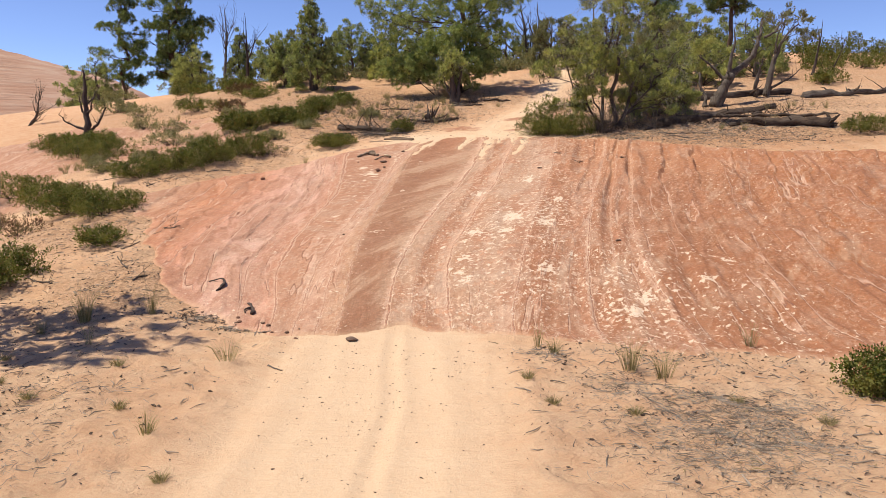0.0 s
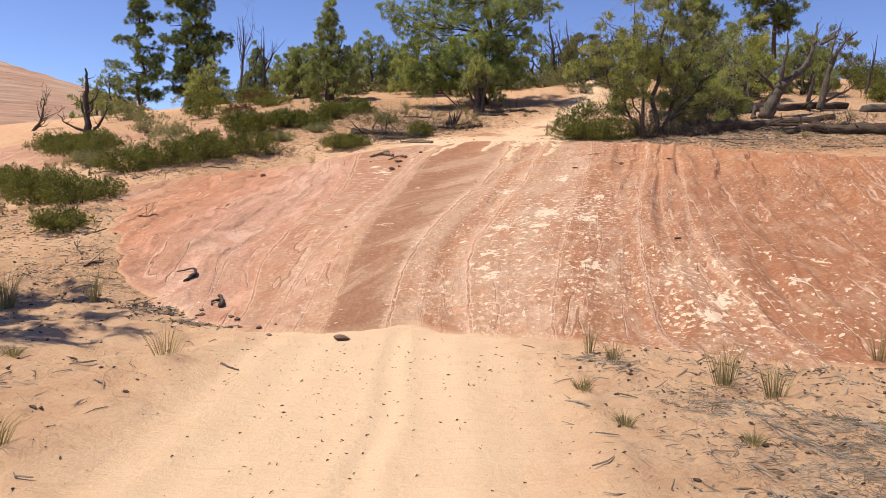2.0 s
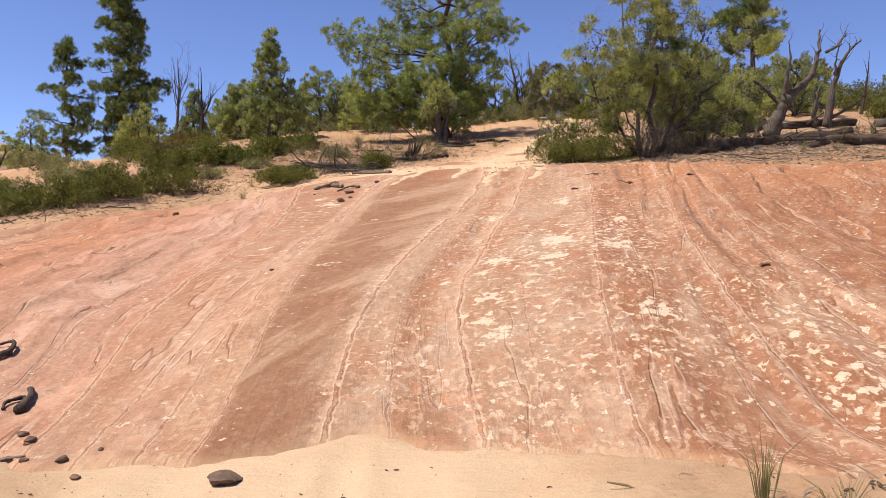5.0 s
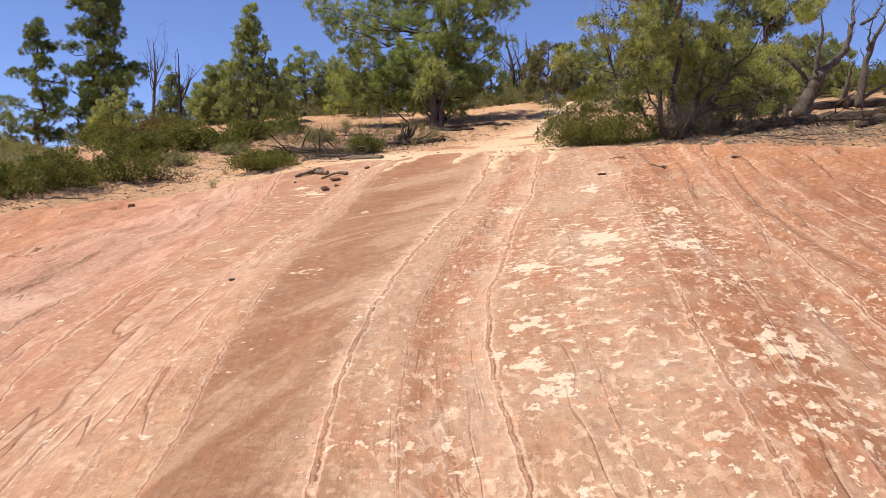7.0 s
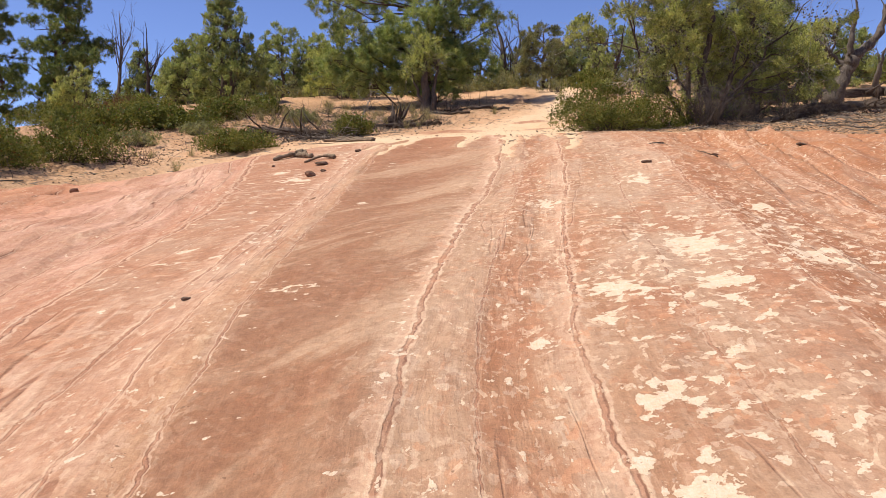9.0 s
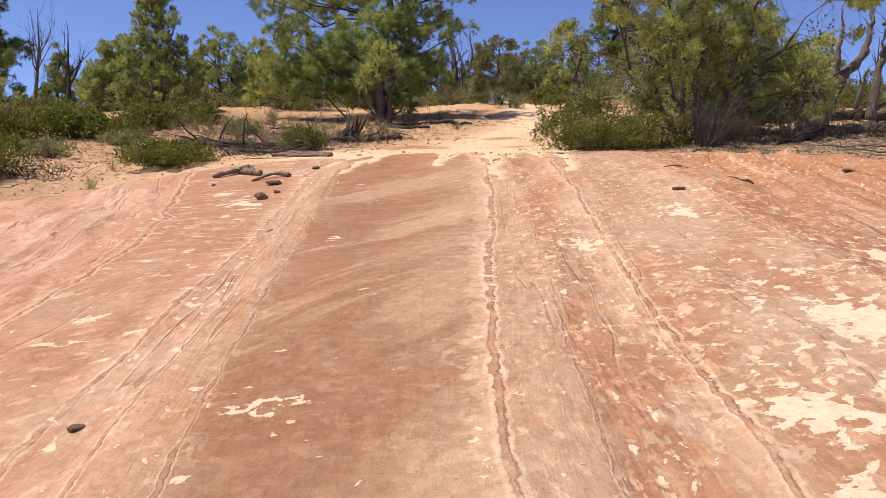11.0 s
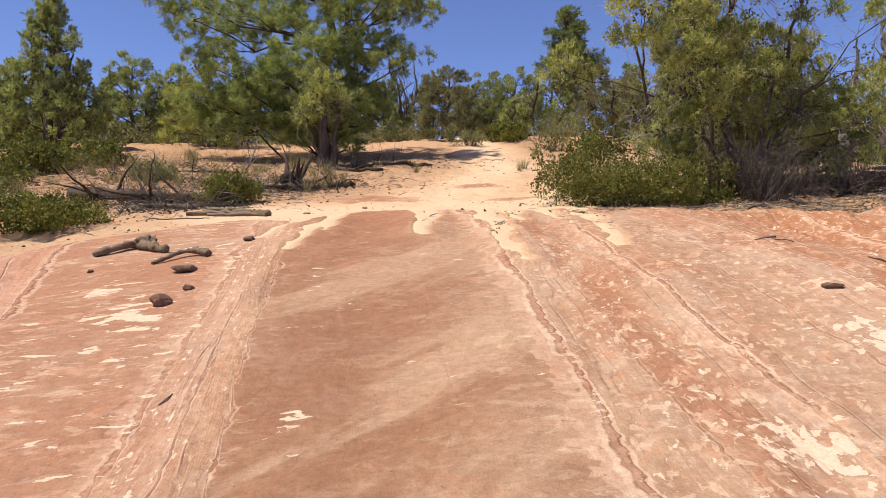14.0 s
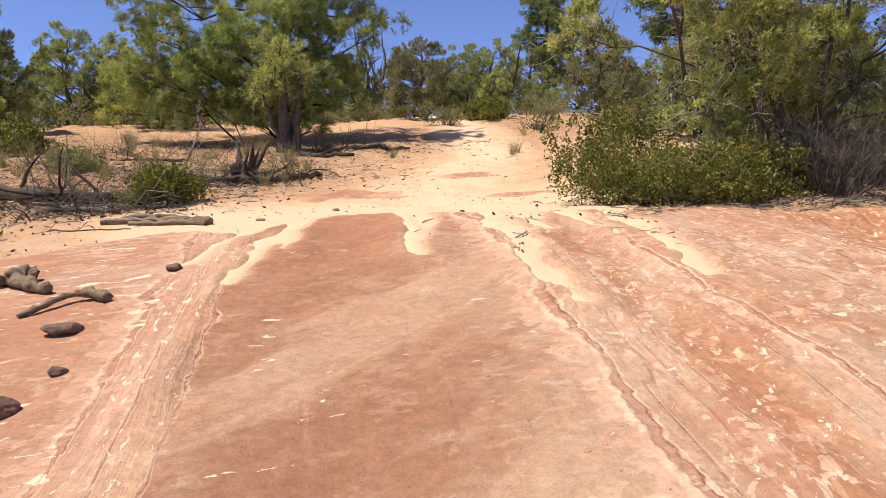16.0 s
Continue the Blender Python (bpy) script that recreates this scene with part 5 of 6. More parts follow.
def lying(name, label, tubes, mat, category, group="", sides=8, rough=0.15, seed=1, names=None):
    """A lying thing of one or more limbs, each a part."""
    base = tubes[0][0].mean(0)
    turn = Vector(tubes[0][0][-1] - tubes[0][0][0]).to_track_quat("Z", "Y").to_matrix()
    ob = new(name)
    ob.matrix_world = Matrix.Translation(base) @ turn.to_4x4()
    turn = np.array(turn)
    tagged(ob, label, category, group)
    for i, (pts, rad) in enumerate(tubes):
        part(names[i] if names else ("trunk" if i == 0 else "branch"), tubes_mesh(name, [((pts - base) @ turn, rad)], mat, sides, rough, seed + i), ob)
    return ob


def fallen_log(label, x0, y0, x1, y1, r, seed, mat, lift=0.0, end=0.55, twigs=4, root=False, wave=0.06, name="fallen_log", reach=0.5):
    rng = np.random.RandomState(seed)
    main = log_path(rng, x0, y0, x1, y1, r, lift, 14, wave, end)
    tubes = [main]
    for _ in range(twigs):
        i = rng.randint(2, 11)
        way = np.array((rng.normal(), rng.normal(), 0.04 + 0.4 * rng.rand() ** 2))
        tubes.append(wander(rng, main[0][i], way, reach * (0.5 + rng.rand()), main[1][i] * 0.35, 0.004, 6, 0.25))
    if root:
        for k in range(9):
            a = k * 0.7
            side = np.array((-(y1 - y0), x1 - x0, 0.0)) / math.hypot(x1 - x0, y1 - y0)
            way = side * math.cos(a) + np.array((0, 0, 1.0)) * math.sin(a) + 0.35 * unit(main[0][0] - main[0][1])
            tubes.append(wander(rng, main[0][0], way, r * (1.6 + rng.rand()), r * 0.42, r * 0.08, 6, 0.3))
    return lying(name, label, tubes, mat, "log" if r > 0.05 else "stick", "", 12 if r > 0.04 else 6, 0.34 if r > 0.06 else 0.18, seed)


fallen_log("long weathered fallen trunk beside the juniper", 8.0, 28.1, 13.2, 30.2, 0.19, 201, LOG_WOOD, twigs=7, wave=0.12)
fallen_log("uprooted weathered trunk with a splayed root end", 13.3, 26.2, 10.3, 27.4, 0.23, 202, LOG_WOOD, end=0.3, twigs=4, root=True, wave=0.08)
fallen_log("dark fallen trunk among snags on the rise", 10.4, 33.4, 15.2, 34.0, 0.20, 203, CHARRED, twigs=8, wave=0.12, reach=0.9)
fallen_log("broken dark limb beside fallen trunks", 9.4, 28.9, 12.0, 29.3, 0.08, 222, LOG_WOOD, twigs=9, wave=0.15, reach=0.7)
fallen_log("broken brown limb beside fallen trunks", 11.6, 28.6, 14.4, 28.2, 0.07, 223, LOG_WOOD, twigs=9, wave=0.15, reach=0.7)
fallen_log("dark dead limb under the juniper", 7.4, 27.6, 8.9, 28.3, 0.06, 224, LOG_WOOD, twigs=10, wave=0.12, reach=0.6)
fallen_log("thin fallen trunk on the rise", 15.5, 33.0, 21.0, 34.5, 0.14, 204, DEAD_WOOD, twigs=8, wave=0.12, reach=0.9)
fallen_log("dark grey fallen branch with bare twigs", -4.4, 32.3, -2.0, 31.0, 0.12, 205, LOG_WOOD, twigs=18, wave=0.09, name="fallen_branch", reach=0.9)
fallen_log("grey tangled fallen branch on the sand", -3.2, 31.0, -2.1, 30.4, 0.045, 206, DEAD_WOOD, twigs=16, wave=0.06, name="fallen_branch", reach=0.7)
fallen_log("grey twiggy branch on the sand", -2.6, 30.7, -1.5, 30.9, 0.03, 207, GREY_WOOD, twigs=18, wave=0.05, name="fallen_branch", reach=0.6)
def crooked(name, label, limbs, mat, seed, category="stick"):
    """A crooked piece of wood lying on the ground: each limb given by the places it passes, its radii, and its lift."""
    rng = np.random.RandomState(seed)
    tubes = []
    for places, r0, r1, lift in limbs:
        P = np.array(places, float)
        s = np.linspace(0, len(P) - 1, 4 * len(P))
        X, Y = blurred(s, np.arange(len(P)), P[:, 0], 0.3), blurred(s, np.arange(len(P)), P[:, 1], 0.3)
        f = s / s[-1]
        R = (r0 + (r1 - r0) * f) * (1 + 0.18 * rng.normal(size=len(s)))
        tubes.append((np.stack([X, Y, ground_z(X, Y) + R * 0.75 + lift * np.sin(math.pi * f)], -1), R))
    return lying(name, label, tubes, mat, category, "", 8, 0.2, seed)


crooked("fallen_branch", "forked grey-brown branch lying on the rock", [([(-3.02, 26.62), (-2.85, 26.7), (-2.68, 26.86), (-2.5, 26.9)], 0.03, 0.05, 0.03), ([(-2.6, 26.88), (-2.5, 26.72), (-2.38, 26.55), (-2.24, 26.44)], 0.052, 0.04, 0.02), ([(-2.58, 26.84), (-2.5, 26.9), (-2.42, 26.88)], 0.055, 0.048, 0.03)], TAN_WOOD, 209)
crooked("fallen_log", "tan split log at the edge of the rock", [([(-2.3, 29.4), (-2.0, 29.3), (-1.7, 29.12), (-1.35, 28.95), (-1.1, 28.8)], 0.035, 0.05, 0.02), ([(-2.15, 29.43), (-1.9, 29.33), (-1.6, 29.16), (-1.25, 28.97)], 0.02, 0.045, 0.05), ([(-2.0, 29.22), (-1.7, 29.05), (-1.4, 28.9), (-1.15, 28.74)], 0.03, 0.025, 0.01)], TAN_WOOD, 208, "log")
crooked("stick", "thin curved grey-brown stick on the rock", [([(-2.36, 25.93), (-2.2, 26.02), (-2.05, 26.14), (-1.93, 26.12), (-1.8, 25.98)], 0.014, 0.036, 0.04)], TAN_WOOD, 211)
crooked("fallen_branch", "bent dark dead branch on the rock", [([(-4.8, 15.15), (-4.6, 15.22), (-4.45, 15.1), (-4.36, 14.85), (-4.42, 14.6)], 0.014, 0.031, 0.05), ([(-4.42, 14.95), (-4.38, 14.75), (-4.46, 14.55)], 0.025, 0.015, 0.02)], CHARRED, 212)
crooked("fallen_branch", "short dark gnarled wood on the rock", [([(-3.64, 13.8), (-3.5, 13.55), (-3.42, 13.3), (-3.38, 13.1)], 0.019, 0.034, 0.03), ([(-3.5, 13.5), (-3.58, 13.3), (-3.52, 13.15)], 0.022, 0.012, 0.02)], CHARRED, 213)
crooked("stick", "dark twig wedged on the upper rock", [([(3.5, 24.5), (3.7, 24.45), (3.85, 24.6)], 0.006, 0.010, 0.01), ([(3.65, 24.4), (3.8, 24.25)], 0.006, 0.004, 0.01)], DEAD_WOOD, 219)
crooked("stick", "small dark twig on the upper rock", [([(4.0, 23.6), (4.15, 23.5), (4.25, 23.35)], 0.007, 0.009, 0.02)], LOG_WOOD, 220)
crooked("stick", "thin stick lying on the striped rock", [([(-1.88, 22.2), (-1.84, 22.28), (-1.82, 22.36)], 0.004, 0.004, 0.005)], TAN_WOOD, 221)
fallen_log("thin brown stick on the sand", -2.45, 10.25, -2.2, 10.02, 0.014, 214, DEAD_WOOD, twigs=0, wave=0.01, name="stick")
fallen_log("crooked thin branch at the head of the rock", -2.9, 29.3, -1.9, 29.0, 0.012, 215, DEAD_WOOD, twigs=3, wave=0.05, name="stick", reach=0.3)
fallen_log("dark dead limb lying below the pine", 2.0, 37.3, 3.3, 37.0, 0.06, 216, CHARRED, twigs=3, wave=0.05)
fallen_log("grey dead limb lying below the pine", 0.4, 36.6, 1.8, 37.6, 0.045, 217, DEAD_WOOD, twigs=8, wave=0.06, reach=0.7)
fallen_log("dry twisted branch by the log", 7.6, 26.6, 9.0, 26.4, 0.02, 218, DEAD_WOOD, twigs=6, wave=0.05, name="stick", reach=0.4)
for i, (x, y, a) in enumerate([(-6.9, 18.5, 0.3), (-7.3, 16.9, 1.2), (-6.6, 15.6, 2.2), (-6.2, 14.8, 0.7), (-7.9, 15.0, 2.8), (-8.0, 25.6, 0.5), (-9.4, 23.9, 1.1), (10.5, 25.2, 0.1), (12.3, 24.4, 2.8), (5.3, 26.9, 0.4), (-9.0, 29.5, 0.6), (-11.5, 25.6, 0.2), (-5.6, 32.6, 2.5), (-0.9, 35.2, 0.4), (8.5, 25.9, 2.6)]):
    L = 0.35 + 0.25 * (i % 3)
    fallen_log("grey dry twiggy branch on the ground", x, y, x + L * math.cos(a), y + L * math.sin(a), 0.018, 230 + i, DEAD_WOOD, twigs=7, wave=0.03, name="stick", reach=0.35)


def stump():
    """A dark rotten stump with upright splinters."""
    rng = np.random.RandomState(251)
    ob = thing("stump", -0.55, 33.2, "dark splintered dead stump by the path", "stump")
    part("trunk", tubes_mesh("trunk", [wander(rng, (0, 0, -0.1), (0.1, 0, 1), 0.5, 0.2, 0.1, 6, 0.2)], CHARRED, 9, 0.5, 3), ob)
    for k in range(6):
        a = rng.rand() * 6.28
        part("splinter", tubes_mesh("splinter", [wander(rng, (0.1 * math.cos(a), 0.1 * math.sin(a), 0.2), (math.cos(a) * 0.8, math.sin(a) * 0.6, 0.8), 0.3 + 0.45 * rng.rand(), 0.08, 0.006, 6, 0.12)], CHARRED, 6, 0.3, k), ob)
    for k in range(7):
        a = k * 0.9
        part("root", tubes_mesh("root", [wander(rng, (0, 0, 0.1), (math.cos(a), math.sin(a), 0.02), 0.4 + 0.5 * rng.rand(), 0.06, 0.01, 6, 0.2)], CHARRED, 6, 0.3, k), ob)


stump()


def tangle(label, x, y, wx, wy, n, h, seed, mat):
    """A low tangle of dead brush: crooked twigs leaning every way from the ground."""
    rng = np.random.RandomState(seed)
    ob = thing("dead_brush", x, y, label, "brush", "dead brush on the rise", 0.02)
    g0 = gz(x, y)
    P = rng.normal(size=(n, 2)) * 0.4 * np.array((wx, wy))
    Z = ground_z(P[:, 0] + x, P[:, 1] + y) - g0
    tubes = []
    for (px, py), z in zip(P, Z):
        a = rng.rand() * 6.28
        tubes.append(wander(rng, (px, py, z), (math.cos(a), math.sin(a) * 0.6, 0.15 + 0.9 * rng.rand() ** 2), h * (0.6 + 1.2 * rng.rand()), 0.004 + 0.010 * rng.rand() ** 3, 0.002, 5, 0.3))
    part("twig_mass", tubes_mesh("twig_mass", tubes, mat, 4, 0.1, seed), ob, kind="stuff")


for i, (x, y, wx, wy, n, h, m) in enumerate([(-2.5, 30.5, 1.1, 0.6, 150, 0.40, DEAD_WOOD), (-3.3, 31.6, 1.4, 0.6, 110, 0.5, DEAD_WOOD), (-1.0, 32.7, 1.3, 0.6, 130, 0.45, DEAD_WOOD), (0.2, 32.9, 0.8, 0.5, 80, 0.35, LOG_WOOD), (-2.2, 34.3, 1.0, 0.7, 90, 0.5, DEAD_WOOD), (-4.4, 35.4, 1.4, 0.9, 90, 0.45, DEAD_WOOD), (1.4, 37.4, 1.6, 0.6, 110, 0.5, LOG_WOOD),
                                             (-0.6, 38.6, 2.0, 0.8, 110, 0.5, DEAD_WOOD), (-7.4, 29.6, 1.4, 0.8, 90, 0.4, DEAD_WOOD), (-6.3, 28.4, 1.0, 0.7, 80, 0.4, RED_TWIG), (-9.2, 28.2, 1.6, 0.9, 100, 0.45, RED_TWIG), (-3.2, 37.4, 2.0, 1.0, 110, 0.45, DEAD_WOOD), (-6.8, 36.0, 1.8, 1.0, 100, 0.5, RED_TWIG), (-8.9, 24.6, 1.0, 0.8, 70, 0.35, DEAD_WOOD),
                                             (9.8, 27.9, 1.8, 0.5, 130, 0.5, LOG_WOOD), (12.6, 28.9, 1.6, 0.8, 110, 0.6, LOG_WOOD)]):
    tangle("tangle of bare dead twigs on the sandy ground", x, y, wx, wy, n, h, 700 + i, m)
for i, (x0, y0, x1, y1, rr) in enumerate([(-0.6, 32.9, 0.5, 33.3, 0.07), (-0.7, 33.0, -1.9, 33.6, 0.05), (0.5, 37.3, 1.9, 36.9, 0.06), (-1.6, 36.2, -3.0, 36.6, 0.04)]):
    fallen_log("dark dead limb lying by the stump", x0, y0, x1, y1, rr, 740 + i, LOG_WOOD, twigs=8, wave=0.12, reach=0.6)


def stone(x, y, r, flat, seed, mat, label, squash=1.4, group="loose stones on the slope", rz=0.0):
    """A faceted loose stone, one solid."""
    rng = np.random.RandomState(seed)
    bm = bmesh.new()
    bmesh.ops.create_icosphere(bm, subdivisions=3, radius=1.0)
    cuts = unit(rng.normal(size=(9, 3)))
    for v in bm.verts:
        c = np.array(v.co)
        for k in cuts:
            over = c @ k - 0.68
            if over > 0:
                c = c - k * over * 0.9
        v.co = Vector(c) * (1 + 0.07 * noise.noise(v.co * 2.3 + Vector((seed, 0, 0))) + 0.05 * noise.noise(v.co * 6.0))
        v.co.x, v.co.y, v.co.z = v.co.x * r * squash, v.co.y * r, v.co.z * r * flat
    me = bpy.data.meshes.new("stone")
    bm.to_mesh(me)
    bm.free()
    me.materials.append(mat)
    ob = new("stone", me)
    ob.matrix_world = pose(x, y, gz(x, y) + r * flat * 0.45, 4, 3, rz)
    return tagged(ob, label, "stone", group)


for i, (x, y, r, fl, m, lab) in enumerate([(-2.0, 25.5, 0.13, 0.6, DARK_STONE, "dark flat stone lying on the rock"), (-1.92, 24.85, 0.07, 0.7, DARK_STONE, "small dark stone lying on the rock"), (-2.1, 24.4, 0.125, 0.75, BROWN_STONE, "brown angular stone lying on the rock"),
                                            (-1.4, 26.7, 0.10, 0.6, DARK_STONE, "dark stone beside sand on the rock"), (2.9, 22.8, 0.09, 0.45, DARK_STONE, "flat dark stone on the rock"), (3.75, 16.0, 0.07, 0.5, DARK_STONE, "small dark stone on the rock"), 
                                            (-2.35, 17.7, 0.045, 0.6, DARK_STONE, "small dark pebble on the rock"), (-2.9, 25.9, 0.05, 0.6, BROWN_STONE, "small brown stone on the rock"), (0.3, 29.3, 0.06, 0.5, BROWN_STONE, "small flat stone on the sand"), (-0.6, 28.9, 0.06, 0.5, BROWN_STONE, "small flat stone on the sand"),
                                            (5.5, 23.2, 0.10, 0.4, DARK_STONE, "dark stone on the upper rock"), (4.3, 23.6, 0.08, 0.4, BROWN_STONE, "flat brown stone on the upper rock"), (-1.45, 11.7, 0.16, 0.3, DARK_STONE, "flat dark slab of bark at the rock's foot"), (-5.86, 24.6, 0.12, 0.8, BROWN_STONE, "brown stone on the pink rock")]):
    stone(x, y, r * 0.68, fl, 300 + i, m, lab, 1.5, rz=37 * i)
for i in range(22):
    f = i / 21
    stone(-4.7 + 2.3 * f + 0.12 * math.sin(i * 5.1), 13.35 - 1.35 * f + 0.2 * math.sin(i * 2.3), 0.02 + 0.026 * ((i * 7) % 5) / 4, 0.6, 330 + i, DARK_STONE if i % 3 else BROWN_STONE, "dark crumbled clod at the rock's foot", 1.3, "clods along the foot of the rock", 50 * i)


def grass_tuft(x, y, h, w, n, seed, mat, label, lean=(0, 0), group="grass tufts"):
    """Thin arched blades from one root."""
    rng = np.random.RandomState(seed)
    ob = thing("grass_tuft", x, y, label, "grass", group, 0.0)
    a = rng.rand(n) * 6.28
    out = np.stack([np.cos(a), np.sin(a), np.zeros(n)], -1) * (rng.rand(n, 1) ** 0.7)
    root = out * w * 0.18
    L = h * (0.55 + 0.7 * rng.rand(n, 1) ** 2)
    d0 = unit(out * 0.35 * w / h + np.array((lean[0], lean[1], 1.0)))
    d1 = unit(d0 + out * 0.8 * w / h + rng.normal(size=(n, 3)) * 0.12)
    mid, tip = root + d0 * L * 0.55, root + d0 * L * 0.55 + d1 * L * 0.5
    side = unit(np.cross(d0, rng.normal(size=(n, 3)))) * (0.0018 + 0.0016 * rng.rand(n, 1))
    co = np.stack([root - side, root + side, mid + side * 0.8, mid - side * 0.8, tip + side * 0.15, tip - side * 0.15], 1).reshape(-1, 3)
    i = np.arange(n)[:, None] * 6
    quads = np.concatenate([i + np.array([0, 1, 2, 3]), i + np.array([3, 2, 4, 5])])
    part("tussock", mesh_of("tussock", co, quads, mat, False), ob, kind="stuff")
    return ob


TALL = "tall dry green-yellow grass tuft on the sand"
for i, (x, y, h, w, n) in enumerate([(2.55, 9.95, 0.55, 0.55, 90), (2.95, 9.75, 0.45, 0.5, 80), (1.42, 11.0, 0.4, 0.25, 40), (1.62, 10.6, 0.25, 0.35, 60), (-6.1, 12.55, 0.62, 0.55, 150), (-5.1, 12.95, 0.48, 0.35, 80), (-6.7, 12.3, 0.35, 0.4, 60), (-5.3, 11.0, 0.4, 0.25, 30), (-3.0, 10.2, 0.42, 0.7, 60), (-3.1, 7.55, 0.3, 0.4, 60), (4.6, 11.0, 0.4, 0.4, 60), (-4.9, 26.9, 0.3, 0.35, 60)]):
    grass_tuft(x, y, h, w, n, 400 + i, GREEN_GRASS, TALL)
LOW = "low grey-brown dry tuft on the sand"
for i, (x, y) in enumerate([(-4.9, 8.6), (-5.2, 7.9), (-4.2, 6.2), (1.3, 8.6), (1.1, 9.4), (-3.7, 8.3), (-4.4, 9.9), (-2.6, 6.6), (3.6, 8.9), (4.3, 8.1), (2.2, 8.3), (-6.1, 10.2), (-5.6, 9.2)]):
    grass_tuft(x, y, 0.13, 0.34, 110, 430 + i, DRY_GRASS, LOW, group="low tufts")
DRYL = "pale dry bunch grass on the rise"
rng = np.random.RandomState(77)
for i in range(120):
    x, y = (rng.uniform(-5.5, 0.5), rng.uniform(32.6, 39.5)) if i < 64 else (rng.uniform(-15, -4), rng.uniform(27, 42)) if i < 108 else (rng.uniform(8, 15), rng.uniform(26, 33))
    grass_tuft(x, y, rng.uniform(0.22, 0.42), rng.uniform(0.3, 0.5), 70, 850 + i, DRY_GRASS, DRYL, group="dry bunch grass")
for i, (x, y) in enumerate([(4.9, 34.9), (5.2, 35.4), (6.9, 38.9), (0.2, 33.6), (0.6, 34.3), (2.6, 36.0), (-0.3, 32.6), (4.6, 30.6)]):
    grass_tuft(x, y, 0.32, 0.35, 80, 490 + i, DRY_GRASS, DRYL, group="dry bunch grass")


# uncountable litter, each kind one sheet of small solids
def scatter(name, label, zones, seed, mat, size, slim, category, lift=0.004, keep_off=True):
    """Little twigs or crumbs: four-sided splinters lying every way. zones: x, y, radii, count."""
    rng = np.random.RandomState(seed)
    P = np.concatenate([np.stack([cx + rx * rng.normal(size=n) * 0.6, cy + ry * rng.normal(size=n) * 0.6], -1) for cx, cy, rx, ry, n in zones])
    if keep_off:
        P = P[(np.abs(P[:, 0] + 0.9) > 1.7) | (P[:, 1] > 12)]
        P = P[rock_depth(P[:, 0], P[:, 1]) < 0.05]
    n = len(P)
    z = sand_z(P[:, 0], P[:, 1], rock_depth(P[:, 0], P[:, 1]))
    c = np.concatenate([P, z[:, None]], 1)
    a = rng.rand(n) * 6.28
    d = unit(np.stack([np.cos(a), np.sin(a), rng.normal(size=n) * 0.25], -1))
    s = unit(np.cross(d, np.array([0, 0, 1.0])))
    t = np.cross(s, d)
    L = size * (0.4 + 1.2 * rng.rand(n, 1) ** 2)
    W = np.maximum(L * slim * (0.6 + 0.8 * rng.rand(n, 1)), 0.0022)
    c[:, 2] += W[:, 0] * 0.5 + lift
    bendy = s * L * rng.normal(size=(n, 1)) * 0.18
    rings = [c - d * L * 0.5, c + bendy + t * L * 0.04, c + d * L * 0.5]
    co = np.stack([r + o * W * k for r, k in zip(rings, (0.7, 1.0, 0.4)) for o in (s, t, -s, -t)], 1).reshape(-1, 3)
    i = np.arange(n)[:, None] * 12
    q = []
    for lev in (0, 4):
        for k in range(4):
            q.append(i + np.array([lev + k, lev + (k + 1) % 4, lev + 4 + (k + 1) % 4, lev + 4 + k]))
    ob = new(name, mesh_of(name, co, np.concatenate(q), mat, False))
    return tagged(ob, label, category, kind="stuff")


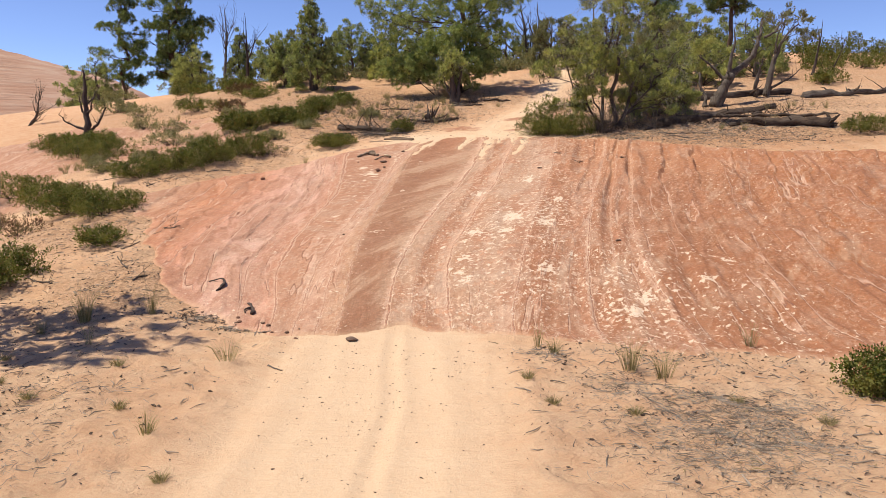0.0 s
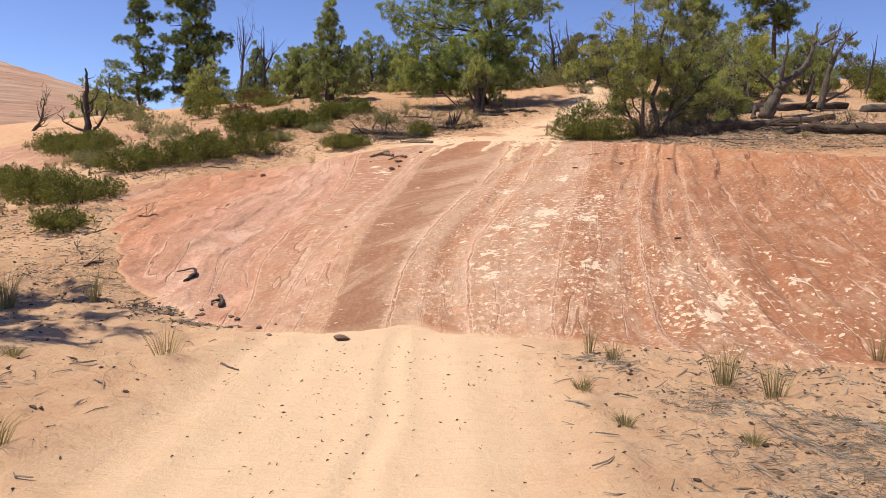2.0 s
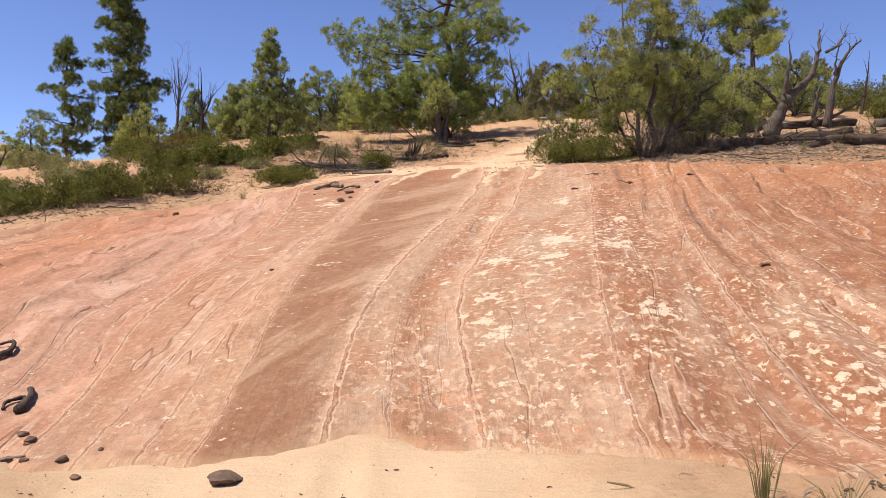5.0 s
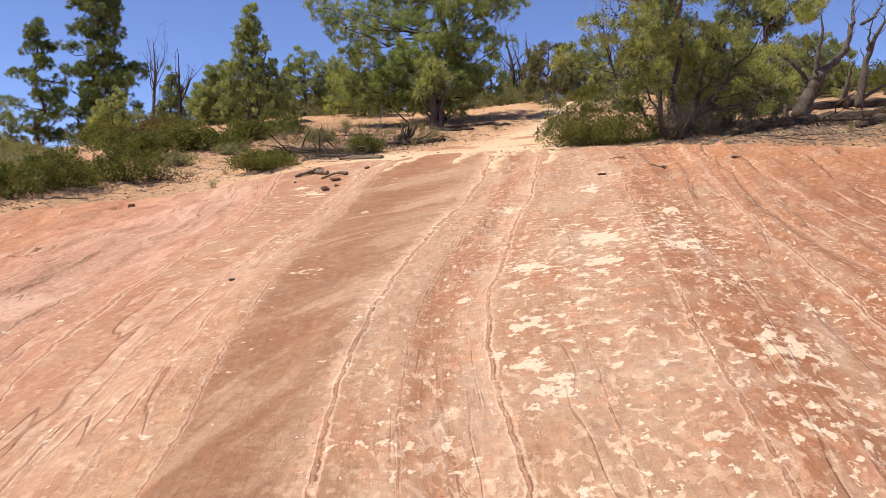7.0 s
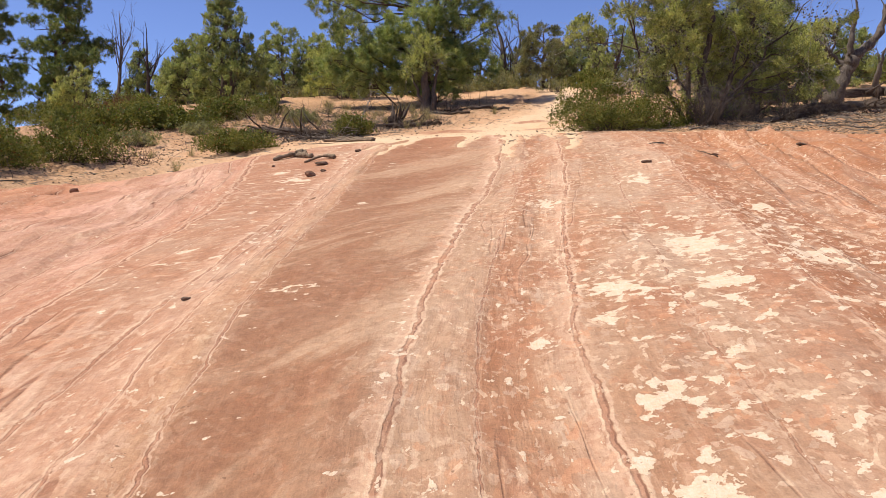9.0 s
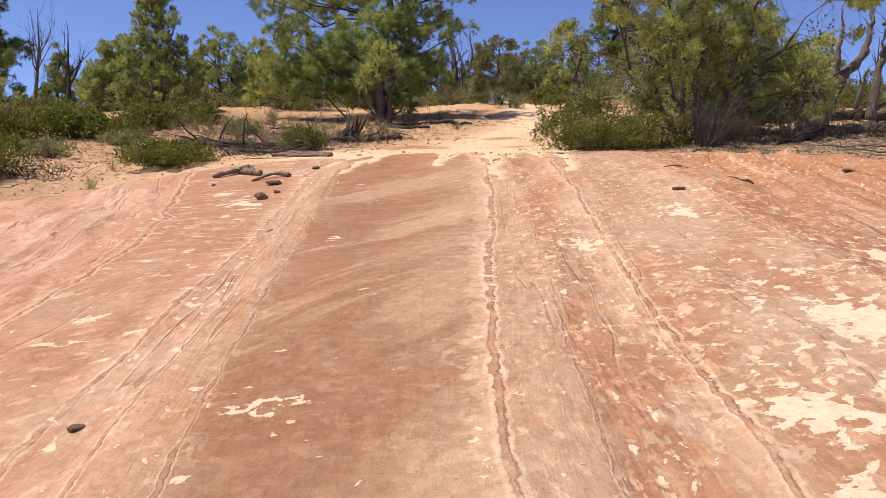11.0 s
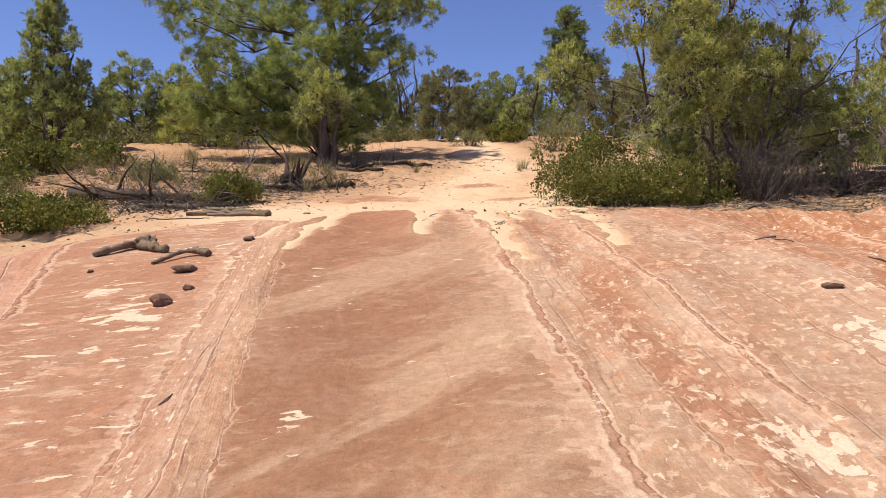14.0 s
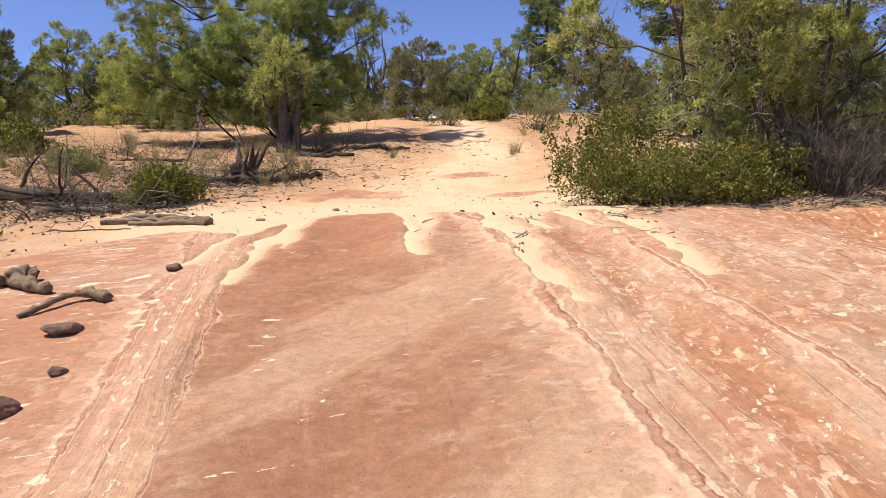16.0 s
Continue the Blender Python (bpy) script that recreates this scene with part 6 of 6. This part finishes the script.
OFF = [(-5.2, 8.5, 2.0, 3.0, 500), (-6.5, 14, 2.0, 2.5, 700), (-8.5, 18.5, 2.0, 3.0, 700), (3.2, 8.0, 2.0, 2.4, 600), (3.5, 10.6, 2.4, 0.8, 350), (7, 27.0, 4.0, 1.3, 2200), (11, 26.4, 4.0, 2.0, 2600), (-4.3, 12.95, 0.5, 0.25, 160), (-3.3, 12.35, 0.6, 0.2, 180), (-3, 31.5, 2.0, 1.4, 1300), (-1, 34, 2.4, 1.8, 1300), (-8.5, 26, 2.5, 2.5, 900), (-7, 31, 4, 3.5, 1500), (-4, 36, 4.5, 3.5, 1600), (1, 37.5, 4, 2, 700), (12, 31, 5, 3, 1200), (-12, 32, 5, 5, 900), (-9, 40, 6, 5, 700)]
scatter("twig_litter", "scattered dry grey twigs on the sand", OFF, 501, GREY_TWIG, 0.16, 0.03, "litter")
scatter("bark_litter", "scattered dark bark crumbs on the sand", [(x, y, rx, ry, int(n * 0.9)) for x, y, rx, ry, n in OFF], 502, BIT, 0.04, 0.2, "litter")
scatter("grass_litter", "flattened grey dead grass on the sand", [(3.1, 7.6, 1.1, 1.0, 2600), (3.6, 8.7, 1.0, 0.5, 1300), (2.3, 9.4, 0.5, 0.6, 500), (2.7, 6.4, 0.8, 0.7, 350), (1.5, 10.6, 0.35, 0.3, 200), (-4.8, 8.6, 0.9, 0.9, 350), (-4.2, 7.0, 0.9, 0.7, 250)], 503, GREY_TWIG, 0.10, 0.026, "litter", 0.012)
scatter("track_crumbs", "dark twig crumbs on the sandy track", [(-0.9, 8.5, 1.7, 3.5, 380), (-1.2, 10.5, 2.0, 1.6, 200), (1.8, 31, 1.2, 2.5, 120), (0.5, 29.3, 2, 0.5, 90)], 504, BIT, 0.024, 0.14, "litter", 0.003, False)

# a juniper off to the side whose shade falls across the sand
tree("juniper", "green juniper shading the sand beside the track", -10.1, 11.0, cone_lobes(np.random.RandomState(91), 11.5, 4.4, 18, 0.3, 0.97, 0.45, 0.27, 0.5), JUNIPER_DARK, JUNIPER_BARK, [(0, 0, 0.1, 0, 9.8, 0.25)], 2200, 13, 0.3, 0.11, 0.05, 91, "junipers on the rise", limb=0.05, shell=0.65)
